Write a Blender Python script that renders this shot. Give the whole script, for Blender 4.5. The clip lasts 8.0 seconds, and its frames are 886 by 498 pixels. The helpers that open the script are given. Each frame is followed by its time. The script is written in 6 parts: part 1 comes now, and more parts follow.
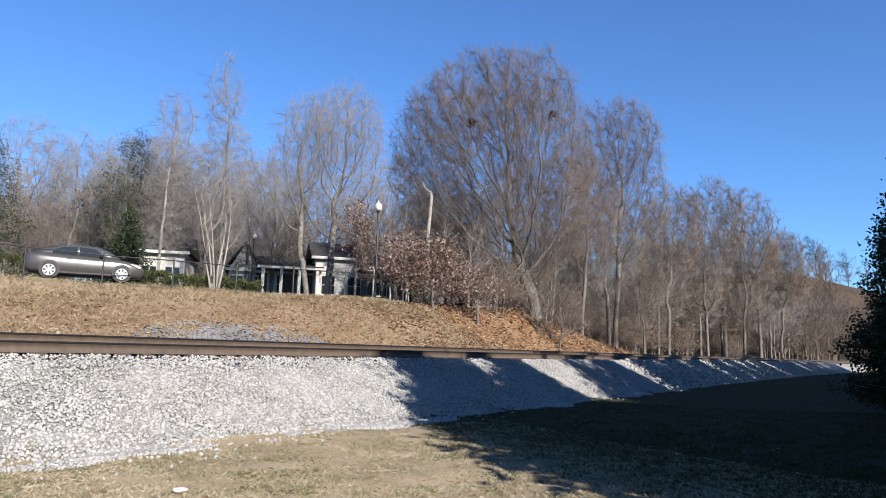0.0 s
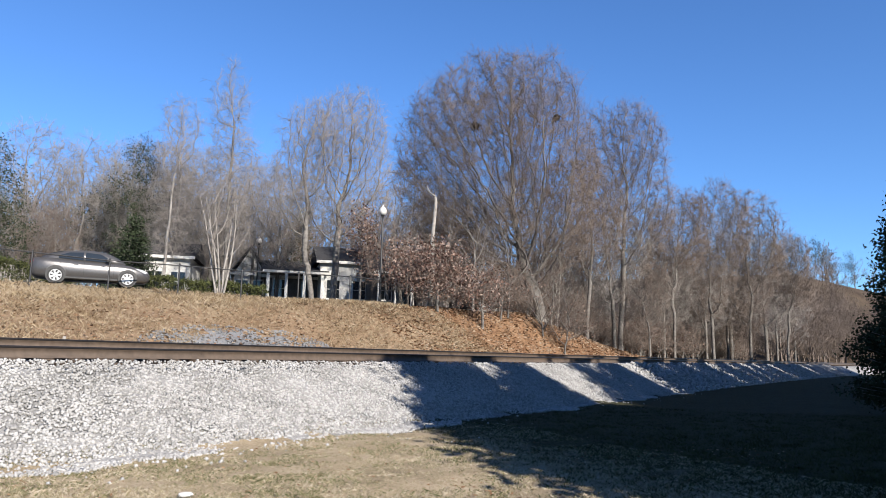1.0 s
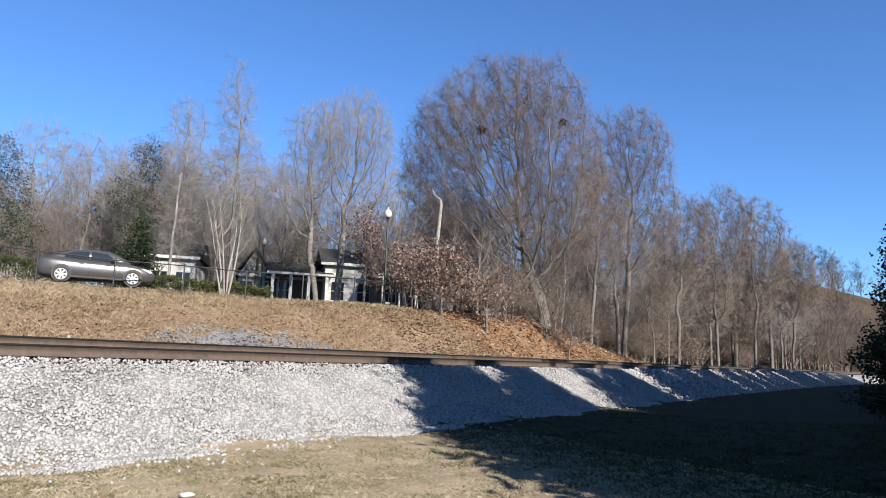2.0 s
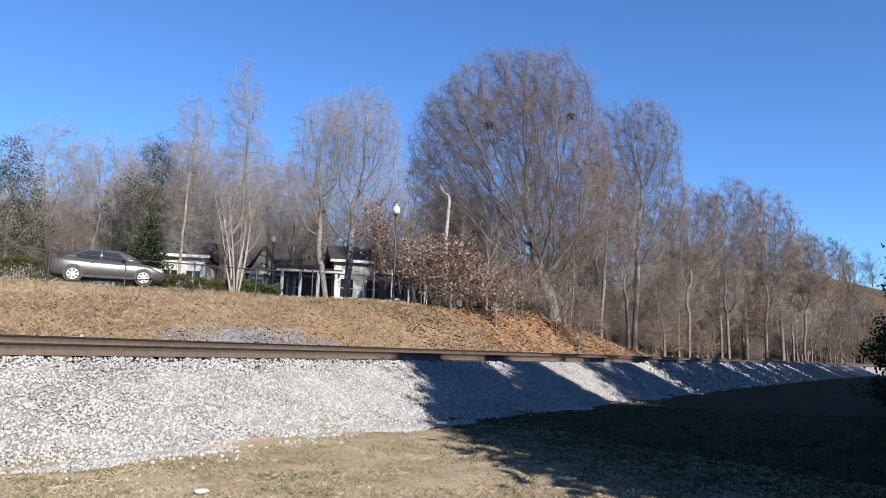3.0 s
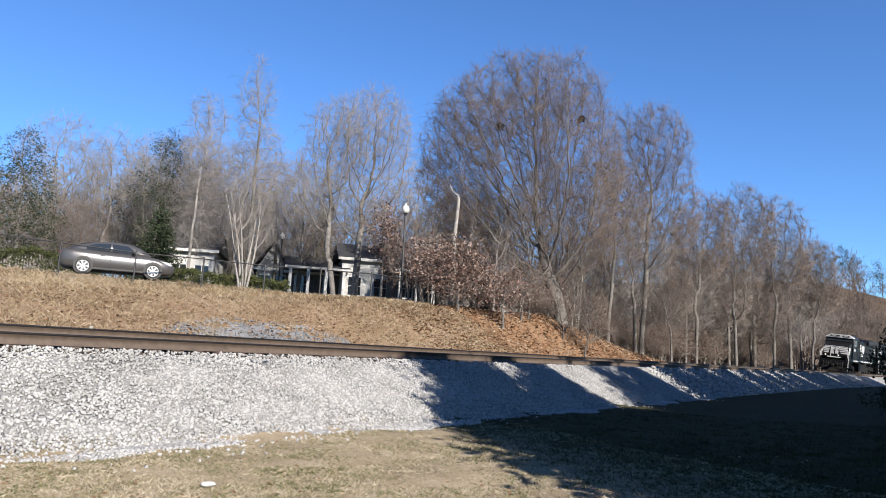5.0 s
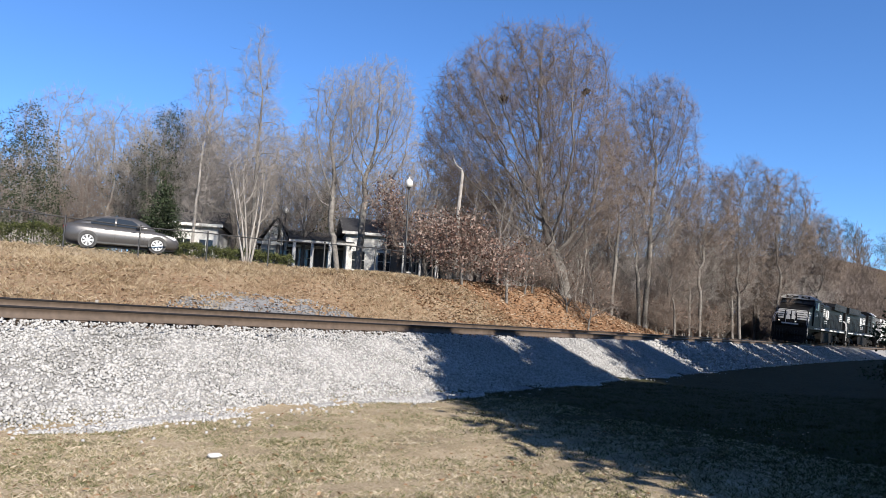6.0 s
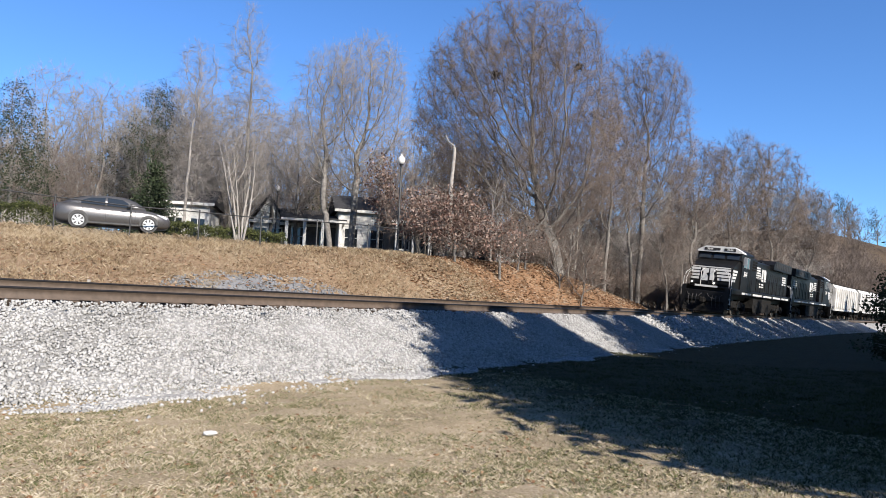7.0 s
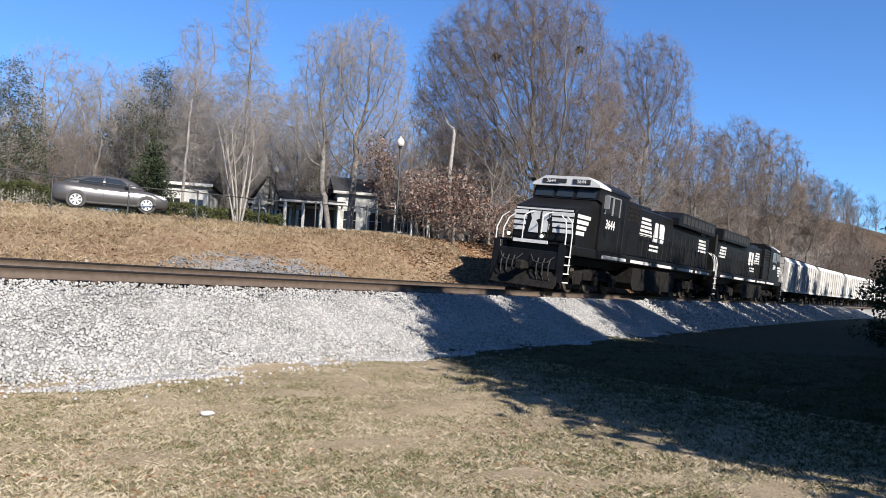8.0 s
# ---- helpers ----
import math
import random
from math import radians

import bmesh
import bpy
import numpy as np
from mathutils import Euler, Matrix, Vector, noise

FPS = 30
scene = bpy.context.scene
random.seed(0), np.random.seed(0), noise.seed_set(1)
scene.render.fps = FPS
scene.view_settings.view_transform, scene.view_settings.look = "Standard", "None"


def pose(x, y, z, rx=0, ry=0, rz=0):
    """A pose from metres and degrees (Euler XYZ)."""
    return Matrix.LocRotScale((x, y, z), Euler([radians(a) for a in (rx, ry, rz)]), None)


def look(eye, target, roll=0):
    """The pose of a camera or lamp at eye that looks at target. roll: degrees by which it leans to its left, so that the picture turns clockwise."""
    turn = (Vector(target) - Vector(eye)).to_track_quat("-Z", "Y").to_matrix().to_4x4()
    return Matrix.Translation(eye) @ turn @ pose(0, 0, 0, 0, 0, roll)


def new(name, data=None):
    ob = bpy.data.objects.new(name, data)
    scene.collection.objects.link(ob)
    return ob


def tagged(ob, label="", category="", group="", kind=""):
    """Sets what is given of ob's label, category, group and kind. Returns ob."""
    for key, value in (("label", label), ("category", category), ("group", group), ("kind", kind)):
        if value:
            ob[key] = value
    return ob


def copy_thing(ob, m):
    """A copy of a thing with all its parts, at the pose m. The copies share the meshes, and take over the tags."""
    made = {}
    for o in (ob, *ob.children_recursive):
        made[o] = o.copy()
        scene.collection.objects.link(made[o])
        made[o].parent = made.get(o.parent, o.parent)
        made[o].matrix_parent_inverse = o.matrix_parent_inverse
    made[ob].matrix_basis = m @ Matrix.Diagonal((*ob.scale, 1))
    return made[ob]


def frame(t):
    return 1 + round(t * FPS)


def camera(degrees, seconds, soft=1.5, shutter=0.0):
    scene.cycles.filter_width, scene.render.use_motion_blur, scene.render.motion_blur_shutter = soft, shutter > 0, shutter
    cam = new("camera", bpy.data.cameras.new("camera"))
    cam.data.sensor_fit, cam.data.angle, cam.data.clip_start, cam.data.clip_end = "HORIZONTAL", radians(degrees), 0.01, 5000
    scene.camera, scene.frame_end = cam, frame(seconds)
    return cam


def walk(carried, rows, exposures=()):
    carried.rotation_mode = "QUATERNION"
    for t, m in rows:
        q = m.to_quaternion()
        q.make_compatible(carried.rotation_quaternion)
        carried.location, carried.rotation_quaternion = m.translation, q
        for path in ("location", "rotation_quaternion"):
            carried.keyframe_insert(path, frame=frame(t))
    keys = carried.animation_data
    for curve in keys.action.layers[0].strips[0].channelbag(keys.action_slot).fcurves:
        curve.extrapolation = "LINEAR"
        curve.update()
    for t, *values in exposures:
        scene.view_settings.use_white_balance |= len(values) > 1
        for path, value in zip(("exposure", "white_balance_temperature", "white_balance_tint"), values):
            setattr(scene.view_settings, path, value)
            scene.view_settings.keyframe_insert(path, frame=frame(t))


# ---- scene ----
cam = camera(63.8, 8.0, soft=0.6)
PATH = [
    (0.0, pose(0.008, 0.017, 1.567, 98.11, -1.55, -1.57)),
    (0.5, pose(0.028, 0.020, 1.556, 98.08, -1.46, -0.81)),
    (1.0, pose(0.020, -0.010, 1.573, 98.39, -1.37, -1.15)),
    (2.5, pose(0.026, 0.004, 1.573, 98.66, -2.28, -0.71)),
    (3.0, pose(0.012, -0.018, 1.569, 98.29, -1.55, -0.10)),
    (3.5, pose(0.017, -0.010, 1.561, 98.22, -2.59, 0.15)),
    (4.0, pose(0.002, -0.018, 1.560, 97.96, -2.83, 0.39)),
    (5.3, pose(-0.017, -0.016, 1.551, 98.35, -2.87, 0.32)),
    (5.5, pose(-0.006, -0.021, 1.553, 97.47, -3.15, 0.55)),
    (6.0, pose(-0.013, -0.014, 1.551, 96.19, -2.81, 0.66)),
    (6.5, pose(-0.006, -0.016, 1.558, 95.54, -2.81, 0.09)),
    (7.0, pose(-0.015, -0.002, 1.548, 94.37, -2.33, 0.13)),
    (7.5, pose(-0.016, -0.004, 1.550, 93.60, -2.47, 0.04)),
    (8.0, pose(0.000, 0.000, 1.550, 93.00, -2.80, 0.00)),
]
walk(cam, PATH, exposures=((0.0, 1.32), (8.0, 1.32)))

# ---------------------------------------------------------------- light
SUN_AZ, SUN_EL = math.atan2(0.55, -0.83), radians(30)
world = bpy.data.worlds.new("sky")
scene.world = world
world.use_nodes = True
wn = world.node_tree.nodes
sky = wn.new("ShaderNodeTexSky")
sky.sky_type, sky.sun_disc = "NISHITA", False
sky.sun_elevation, sky.sun_rotation = SUN_EL, SUN_AZ
sky.air_density, sky.dust_density, sky.ozone_density = 1.0, 0.0, 2.0
tint = wn.new("ShaderNodeMix")
tint.data_type, tint.blend_type = "RGBA", "MULTIPLY"
tint.inputs[0].default_value = 1.0
tint.inputs[7].default_value = (0.63, 1.0, 1.51, 1.0)
world.node_tree.links.new(sky.outputs[0], tint.inputs[6])
world.node_tree.links.new(tint.outputs[2], wn["Background"].inputs[0])
wn["Background"].inputs[1].default_value = 0.051
sun = new("sun", bpy.data.lights.new("sun", "SUN"))
sun.data.energy, sun.data.angle, sun.data.color = 5.0, radians(0.5), (1.0, 0.93, 0.84)
SUN_DIR = Vector((math.sin(SUN_AZ) * math.cos(SUN_EL), math.cos(SUN_AZ) * math.cos(SUN_EL), math.sin(SUN_EL)))
sun.matrix_world = look((20, -30, 40), Vector((20, -30, 40)) - SUN_DIR)


# ---------------------------------------------------------------- materials
def rgb(c):
    return (*c, 1.0)


def surface(name, dark, light, fine=8.0, coarse=0.6, rough=0.9, bump=0.3, metal=0.0, third=None, island=False, per_object=False, spread=0.5, spec=None):
    """A mottled surface: fine grain, broad stains, relief; optional tint by piece."""
    m = bpy.data.materials.new(name)
    m.use_nodes = True
    nt = m.node_tree
    bsdf = nt.nodes["Principled BSDF"]
    link = nt.links.new
    geo = nt.nodes.new("ShaderNodeNewGeometry")
    tex = nt.nodes.new("ShaderNodeTexCoord")
    n1, n2 = nt.nodes.new("ShaderNodeTexNoise"), nt.nodes.new("ShaderNodeTexNoise")
    for n, s, d in ((n1, fine, 6), (n2, coarse, 3)):
        n.inputs["Scale"].default_value, n.inputs["Detail"].default_value = s, d
        link(tex.outputs["Object"], n.inputs["Vector"])
    add = nt.nodes.new("ShaderNodeMath")
    add.operation = "MULTIPLY_ADD"
    link(n2.outputs[0], add.inputs[0])
    add.inputs[1].default_value = 0.6
    link(n1.outputs[0], add.inputs[2])
    value = add.outputs[0]
    if island or per_object:
        more = nt.nodes.new("ShaderNodeMath")
        more.operation = "MULTIPLY_ADD"
        src = geo.outputs["Random Per Island"] if island else nt.nodes.new("ShaderNodeObjectInfo").outputs["Random"]
        link(src, more.inputs[0])
        more.inputs[1].default_value = spread
        off = nt.nodes.new("ShaderNodeMath")
        off.operation = "SUBTRACT"
        link(value, off.inputs[0])
        off.inputs[1].default_value = spread / 2
        link(off.outputs[0], more.inputs[2])
        value = more.outputs[0]
    ramp = nt.nodes.new("ShaderNodeValToRGB")
    ramp.color_ramp.elements[0].position, ramp.color_ramp.elements[0].color = 0.5, rgb(dark)
    ramp.color_ramp.elements[1].position, ramp.color_ramp.elements[1].color = 1.1 if not third else 0.85, rgb(light)
    if third:
        e = ramp.color_ramp.elements.new(1.0)
        e.color = rgb(third)
    link(value, ramp.inputs[0])
    link(ramp.outputs[0], bsdf.inputs["Base Color"])
    bsdf.inputs["Roughness"].default_value, bsdf.inputs["Metallic"].default_value = rough, metal
    bsdf.inputs["Specular IOR Level"].default_value = spec if spec is not None else 0.08 if rough >= 0.9 else 0.5
    if bump:
        b = nt.nodes.new("ShaderNodeBump")
        b.inputs["Strength"].default_value, b.inputs["Distance"].default_value = bump, 0.5 / fine
        link(n1.outputs[0], b.inputs["Height"])
        link(b.outputs[0], bsdf.inputs["Normal"])
    return m


def glass(name, color, rough=0.05):
    m = bpy.data.materials.new(name)
    m.use_nodes = True
    b = m.node_tree.nodes["Principled BSDF"]
    b.inputs["Base Color"].default_value, b.inputs["Roughness"].default_value = rgb(color), rough
    b.inputs["Coat Weight"].default_value = 0.1
    return m


def glow(name, color, strength):
    m = bpy.data.materials.new(name)
    m.use_nodes = True
    b = m.node_tree.nodes["Principled BSDF"]
    b.inputs["Base Color"].default_value = rgb(color)
    b.inputs["Emission Color"].default_value, b.inputs["Emission Strength"].default_value = rgb(color), strength
    return m


M_LAWN = surface("dry_lawn", (0.0836, 0.0669, 0.0405), (0.238, 0.189, 0.128), 45, 0.9, bump=1.0, third=(0.29, 0.242, 0.176))


def shade_tinted_turf(m):
    """Greener turf towards the tree belt, darkened to paint in part of the belt's shade, with a ragged, gradual border.
    """
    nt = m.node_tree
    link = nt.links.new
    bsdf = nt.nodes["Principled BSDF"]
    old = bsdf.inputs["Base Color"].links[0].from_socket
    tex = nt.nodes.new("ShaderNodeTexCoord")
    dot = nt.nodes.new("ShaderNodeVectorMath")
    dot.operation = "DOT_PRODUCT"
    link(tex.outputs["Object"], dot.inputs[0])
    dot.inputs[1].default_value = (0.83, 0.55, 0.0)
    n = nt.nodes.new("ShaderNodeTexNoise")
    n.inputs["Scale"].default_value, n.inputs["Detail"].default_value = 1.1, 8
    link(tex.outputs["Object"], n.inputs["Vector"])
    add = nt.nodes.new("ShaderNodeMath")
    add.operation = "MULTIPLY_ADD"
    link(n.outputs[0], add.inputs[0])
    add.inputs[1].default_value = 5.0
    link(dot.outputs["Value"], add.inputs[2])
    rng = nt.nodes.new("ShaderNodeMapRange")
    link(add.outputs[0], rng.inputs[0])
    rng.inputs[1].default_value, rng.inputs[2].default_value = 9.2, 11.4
    # dark green ramp: the belt's shade is put into this colour
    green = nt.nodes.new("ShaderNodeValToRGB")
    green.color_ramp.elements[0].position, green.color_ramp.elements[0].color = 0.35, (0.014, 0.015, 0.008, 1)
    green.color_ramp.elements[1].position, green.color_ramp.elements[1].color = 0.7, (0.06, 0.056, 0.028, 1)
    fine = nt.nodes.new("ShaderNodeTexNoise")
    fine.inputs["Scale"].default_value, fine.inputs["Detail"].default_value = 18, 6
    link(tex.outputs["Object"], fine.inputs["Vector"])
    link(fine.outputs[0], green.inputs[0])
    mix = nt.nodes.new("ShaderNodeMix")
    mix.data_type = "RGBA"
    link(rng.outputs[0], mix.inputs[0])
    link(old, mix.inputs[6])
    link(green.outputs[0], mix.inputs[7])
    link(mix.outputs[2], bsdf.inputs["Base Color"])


shade_tinted_turf(M_LAWN)
M_SHADE_TURF = surface("shade_darkened_blades", (0.0138, 0.0189, 0.00711), (0.0512, 0.0552, 0.0237), 3, 0.6, bump=0, island=True)
M_FLOOR = surface("woodland_floor", (0.0276, 0.0197, 0.0138), (0.0671, 0.0493, 0.0335), 5, 0.3)
M_BLADE = surface("dry_grass_blades", (0.066, 0.0748, 0.0299), (0.22, 0.18, 0.114), 3, 0.5, bump=0, island=True, spread=0.75, third=(0.334, 0.29, 0.22))
M_STRAW = surface("straw_grass", (0.106, 0.0732, 0.0434), (0.197, 0.15, 0.0942), 2, 0.4, bump=0, island=True, spread=0.7, third=(0.252, 0.205, 0.143))
M_BANK = surface("bank_soil_and_straw", (0.0986, 0.0611, 0.0355), (0.178, 0.124, 0.0788), 7, 0.35, third=(0.205, 0.158, 0.106))
M_LITTER = surface("leaf_litter", (0.0788, 0.0414, 0.0237), (0.165, 0.0968, 0.0552), 6, 0.4, third=(0.189, 0.126, 0.0788))
M_LEAF = surface("fallen_leaves", (0.103, 0.0512, 0.0276), (0.205, 0.13, 0.0788), 2, 0.4, bump=0, island=True, spread=0.7, third=(0.268, 0.213, 0.158))
M_STONE = surface("ballast_stone", (0.163, 0.16, 0.155), (0.273, 0.269, 0.262), 10, 0.7, bump=0.2, island=True, spread=0.4, third=(0.317, 0.312, 0.306))
M_GRAVEL = surface("gravel_bed", (0.106, 0.103, 0.0994), (0.229, 0.225, 0.22), 26, 0.7, bump=1.0)
M_OLDGRAVEL = surface("weathered_bank_gravel", (0.085, 0.086, 0.09), (0.19, 0.191, 0.195), 22, 0.8, bump=1.0)
M_RAIL = surface("rusty_rail_steel", (0.0394, 0.0276, 0.0197), (0.0746, 0.0532, 0.0386), 9, 0.8, rough=0.7, bump=0.15)
M_RAILTOP = surface("dark_rail_head", (0.00788, 0.00711, 0.00711), (0.0178, 0.0158, 0.0158), 20, 1, rough=0.4, metal=0.3, bump=0)
M_TIE = surface("weathered_tie_wood", (0.0197, 0.0138, 0.00986), (0.0631, 0.0473, 0.0355), 12, 1, per_object=True)
M_NEST = surface("dead_leaf_nest", (0.0148, 0.0108, 0.00788), (0.0444, 0.032, 0.0222), 4, 0.6, bump=0, island=True)
M_BARK = surface("grey_bark", (0.051, 0.0458, 0.0414), (0.132, 0.123, 0.113), 6, 0.5, bump=0.5, third=(0.167, 0.157, 0.143))
M_PALE = surface("pale_bark", (0.136, 0.122, 0.111), (0.254, 0.238, 0.217), 5, 0.5, bump=0.4)
M_TWIG = surface("brown_twigs", (0.0686, 0.0537, 0.0449), (0.15, 0.121, 0.103), 2, 0.3, bump=0)
M_TWIGP = surface("grey_twigs", (0.12, 0.106, 0.0972), (0.228, 0.209, 0.194), 2, 0.3, bump=0)
M_DRYLEAF = surface("withered_oak_leaves", (0.06, 0.033, 0.026), (0.145, 0.096, 0.078), 3, 0.5, bump=0, island=True, spread=0.7, third=(0.215, 0.165, 0.14))
M_NEEDLE = surface("evergreen_foliage", (0.0117, 0.0181, 0.0096), (0.0373, 0.049, 0.0266), 4, 0.5, bump=0, island=True)
M_HEDGE = surface("hedge_leaves", (0.0176, 0.022, 0.00704), (0.066, 0.073, 0.0264), 5, 0.6, bump=0, island=True)
M_ASPHALT = surface("worn_asphalt", (0.0394, 0.0394, 0.0394), (0.0942, 0.0906, 0.0866), 30, 0.8)
M_IRON = surface("black_painted_iron", (0.0072, 0.0072, 0.0078), (0.018, 0.018, 0.0192), 20, 2, rough=0.5, bump=0.05)
M_WHITE = surface("white_painted_boards", (0.345, 0.339, 0.322), (0.457, 0.451, 0.434), 3, 0.6, rough=0.7, bump=0.05)
M_ROOF = surface("dark_shingle_roof", (0.0197, 0.0197, 0.0216), (0.0473, 0.0473, 0.0493), 6, 0.8)
M_SIDING = surface("grey_house_siding", (0.0394, 0.0394, 0.0414), (0.0788, 0.0788, 0.0788), 4, 0.6)
M_PANE = glass("dark_window_glass", (0.016, 0.02, 0.024))
M_BLACK = surface("black_locomotive_paint", (0.00253, 0.00253, 0.00275), (0.00718, 0.00718, 0.0076), 3, 0.5, rough=0.45, bump=0.03, spec=0.22)
M_GRIME = surface("grimy_underframe", (0.00352, 0.00317, 0.00299), (0.0114, 0.0104, 0.00933), 5, 0.7, rough=0.8, spec=0.15)
M_STRIPE = surface("white_livery_paint", (0.363, 0.363, 0.357), (0.461, 0.461, 0.456), 6, 0.8, rough=0.5, bump=0)
M_HOPPER = surface("weathered_pale_hopper_paint", (0.231, 0.225, 0.209), (0.407, 0.4, 0.385), 1.6, 0.35, rough=0.7, bump=0.05)
M_WHEEL = surface("worn_wheel_steel", (0.0197, 0.0178, 0.0158), (0.0552, 0.0473, 0.0394), 8, 1, rough=0.6)
M_LIGHT = glow("headlight_lens", (0.9, 0.86, 0.76), 0.25)
M_CAR = surface("grey_metallic_car_paint", (0.0788, 0.0767, 0.0767), (0.103, 0.0986, 0.0986), 40, 0.5, rough=0.3, metal=0.55, bump=0)
M_TYRE = surface("black_rubber", (0.0072, 0.0072, 0.0072), (0.018, 0.018, 0.018), 30, 2, rough=0.85)
M_ALLOY = surface("silver_alloy", (0.282, 0.282, 0.282), (0.394, 0.394, 0.394), 10, 1, rough=0.35, metal=0.6, bump=0)
M_PLASTIC = surface("black_plastic_trim", (0.009, 0.009, 0.0096), (0.018, 0.018, 0.018), 20, 1, rough=0.6)
M_LENS = glass("clear_lamp_lens", (0.422, 0.428, 0.439), 0.1)
M_GLOBE = glass("milky_lamp_globe", (0.451, 0.439, 0.417), 0.3)


# ---------------------------------------------------------------- mesh helpers
def part(name, bm, material, parent=None, label="", smooth=False):
    me = bpy.data.meshes.new(name)
    bmesh.ops.recalc_face_normals(bm, faces=bm.faces)
    bm.to_mesh(me)
    bm.free()
    return hang(name, me, material, parent, label, smooth)


def hang(name, me, material, parent=None, label="", smooth=False):
    for m in material if isinstance(material, (list, tuple)) else [material]:
        me.materials.append(m)
    if smooth:
        me.polygons.foreach_set("use_smooth", [True] * len(me.polygons))
    ob = new(name, me)
    if parent:
        ob.parent = parent
    if label:
        ob["label"] = label
    return ob


def arrays(name, verts, faces):
    """A mesh from numpy arrays: verts (n,3), faces (m,k)."""
    me = bpy.data.meshes.new(name)
    verts, faces = np.asarray(verts, np.float32), np.asarray(faces, np.int32)
    k = faces.shape[1]
    me.vertices.add(len(verts))
    me.vertices.foreach_set("co", verts.ravel())
    me.loops.add(faces.size)
    me.loops.foreach_set("vertex_index", faces.ravel())
    me.polygons.add(len(faces))
    me.polygons.foreach_set("loop_start", np.arange(0, faces.size, k, dtype=np.int32))
    me.update(calc_edges=True)
    return me


def box(bm, x0, x1, y0, y1, z0, z1, bevel=0.0, m=None):
    r = bmesh.ops.create_cube(bm, size=1.0)
    vs = r["verts"]
    for v in vs:
        v.co = Vector(((x0 + x1) / 2 + v.co.x * (x1 - x0), (y0 + y1) / 2 + v.co.y * (y1 - y0), (z0 + z1) / 2 + v.co.z * (z1 - z0)))
    if bevel:
        es = list({e for v in vs for e in v.link_edges})
        r = bmesh.ops.bevel(bm, geom=es, offset=bevel, segments=1, affect="EDGES")
        vs = list({v for f in r["faces"] for v in f.verts} | {v for v in vs if v.is_valid})
    if m is not None:
        bmesh.ops.transform(bm, matrix=m, verts=[v for v in vs if v.is_valid])
    return bm


def boxes(*rows, bevel=0.0):
    bm = bmesh.new()
    for r in rows:
        box(bm, *r, bevel=bevel)
    return bm


def tube(bm, points, r, sides=6, r_end=None):
    """A tube along points with rounded-off ends."""
    rings = []
    pts = [Vector(p) for p in points]
    for i, p in enumerate(pts):
        d = (pts[min(i + 1, len(pts) - 1)] - pts[max(i - 1, 0)]).normalized()
        a = d.orthogonal().normalized() if abs(d.z) > 0.95 else d.cross(Vector((0, 0, 1))).normalized()
        b = d.cross(a)
        k = i / max(1, len(pts) - 1)
        rr = r if r_end is None else r + (r_end - r) * k
        rings.append([bm.verts.new(p + (a * math.cos(t) + b * math.sin(t)) * rr) for t in (2 * math.pi * j / sides for j in range(sides))])
    for q0, q1 in zip(rings, rings[1:]):
        for j in range(sides):
            bm.faces.new((q0[j], q0[(j + 1) % sides], q1[(j + 1) % sides], q1[j]))
    bm.faces.new(rings[0])
    bm.faces.new(rings[-1])
    return bm


def cyl(bm, centre, axis, r, length, sides=16, bevel=0.0):
    c, a = Vector(centre), Vector(axis).normalized()
    if bevel:
        o = a.orthogonal().normalized()
        prof = [(-length / 2, r - bevel), (-length / 2 + bevel, r), (length / 2 - bevel, r), (length / 2, r - bevel)]
        rings = [[bm.verts.new(c + a * h + (o * math.cos(t) + a.cross(o) * math.sin(t)) * rr) for t in (2 * math.pi * j / sides for j in range(sides))] for h, rr in prof]
        for q0, q1 in zip(rings, rings[1:]):
            for j in range(sides):
                bm.faces.new((q0[j], q0[(j + 1) % sides], q1[(j + 1) % sides], q1[j]))
        bm.faces.new(rings[0])
        bm.faces.new(rings[-1])
        return bm
    return tube(bm, [c - a * length / 2, c + a * length / 2], r, sides)


def prism(bm, outline, y0, y1, inset=0.0):
    """An outline in x, z pushed from y0 to y1."""
    a = [bm.verts.new((x, y0, z)) for x, z in outline]
    b = [bm.verts.new((x, y1, z)) for x, z in outline]
    n = len(a)
    for i in range(n):
        bm.faces.new((a[i], a[(i + 1) % n], b[(i + 1) % n], b[i]))
    bm.faces.new(a)
    bm.faces.new(b)
    return bm


# ---------------------------------------------------------------- the railway line in plan
S_MIN, S_MAX = -420, 900
_S = np.arange(S_MIN, S_MAX + 1.0)


def heading(s):
    k = np.clip(s, -25, 110)
    return 34.0 + 5.2 * ((k + 25) / 110) ** 2 + np.clip(s - 110, 0, 60) * 0.11


_H = np.radians(heading(_S + 0.5))
_X, _Y = np.concatenate([[0], np.cumsum(np.sin(_H))])[:-1], np.concatenate([[0], np.cumsum(np.cos(_H))])[:-1]
_X, _Y = _X - np.interp(0, _S, _X) + 4.77, _Y - np.interp(0, _S, _Y) + 29.9
RAIL_Z = 1.545
CANT = 0.135


def plan(s, n):
    """World x, y of a place s metres along the line and n metres to its far side."""
    th = np.radians(heading(s))
    return np.interp(s, _S, _X) - n * np.cos(th), np.interp(s, _S, _Y) + n * np.sin(th)


def along(x, y):
    """The inverse of plan(), near enough."""
    s = (x - 4.77) * 0.559 + (y - 29.9) * 0.829
    for _ in range(6):
        px, py = plan(s, 0)
        th = np.radians(heading(s))
        s = s + (x - px) * np.sin(th) + (y - py) * np.cos(th)
    px, py = plan(s, 0)
    th = np.radians(heading(s))
    return s, -(x - px) * np.cos(th) + (y - py) * np.sin(th)


def smooth(k):
    k = np.clip(k, 0, 1)
    return k * k * (3 - 2 * k)


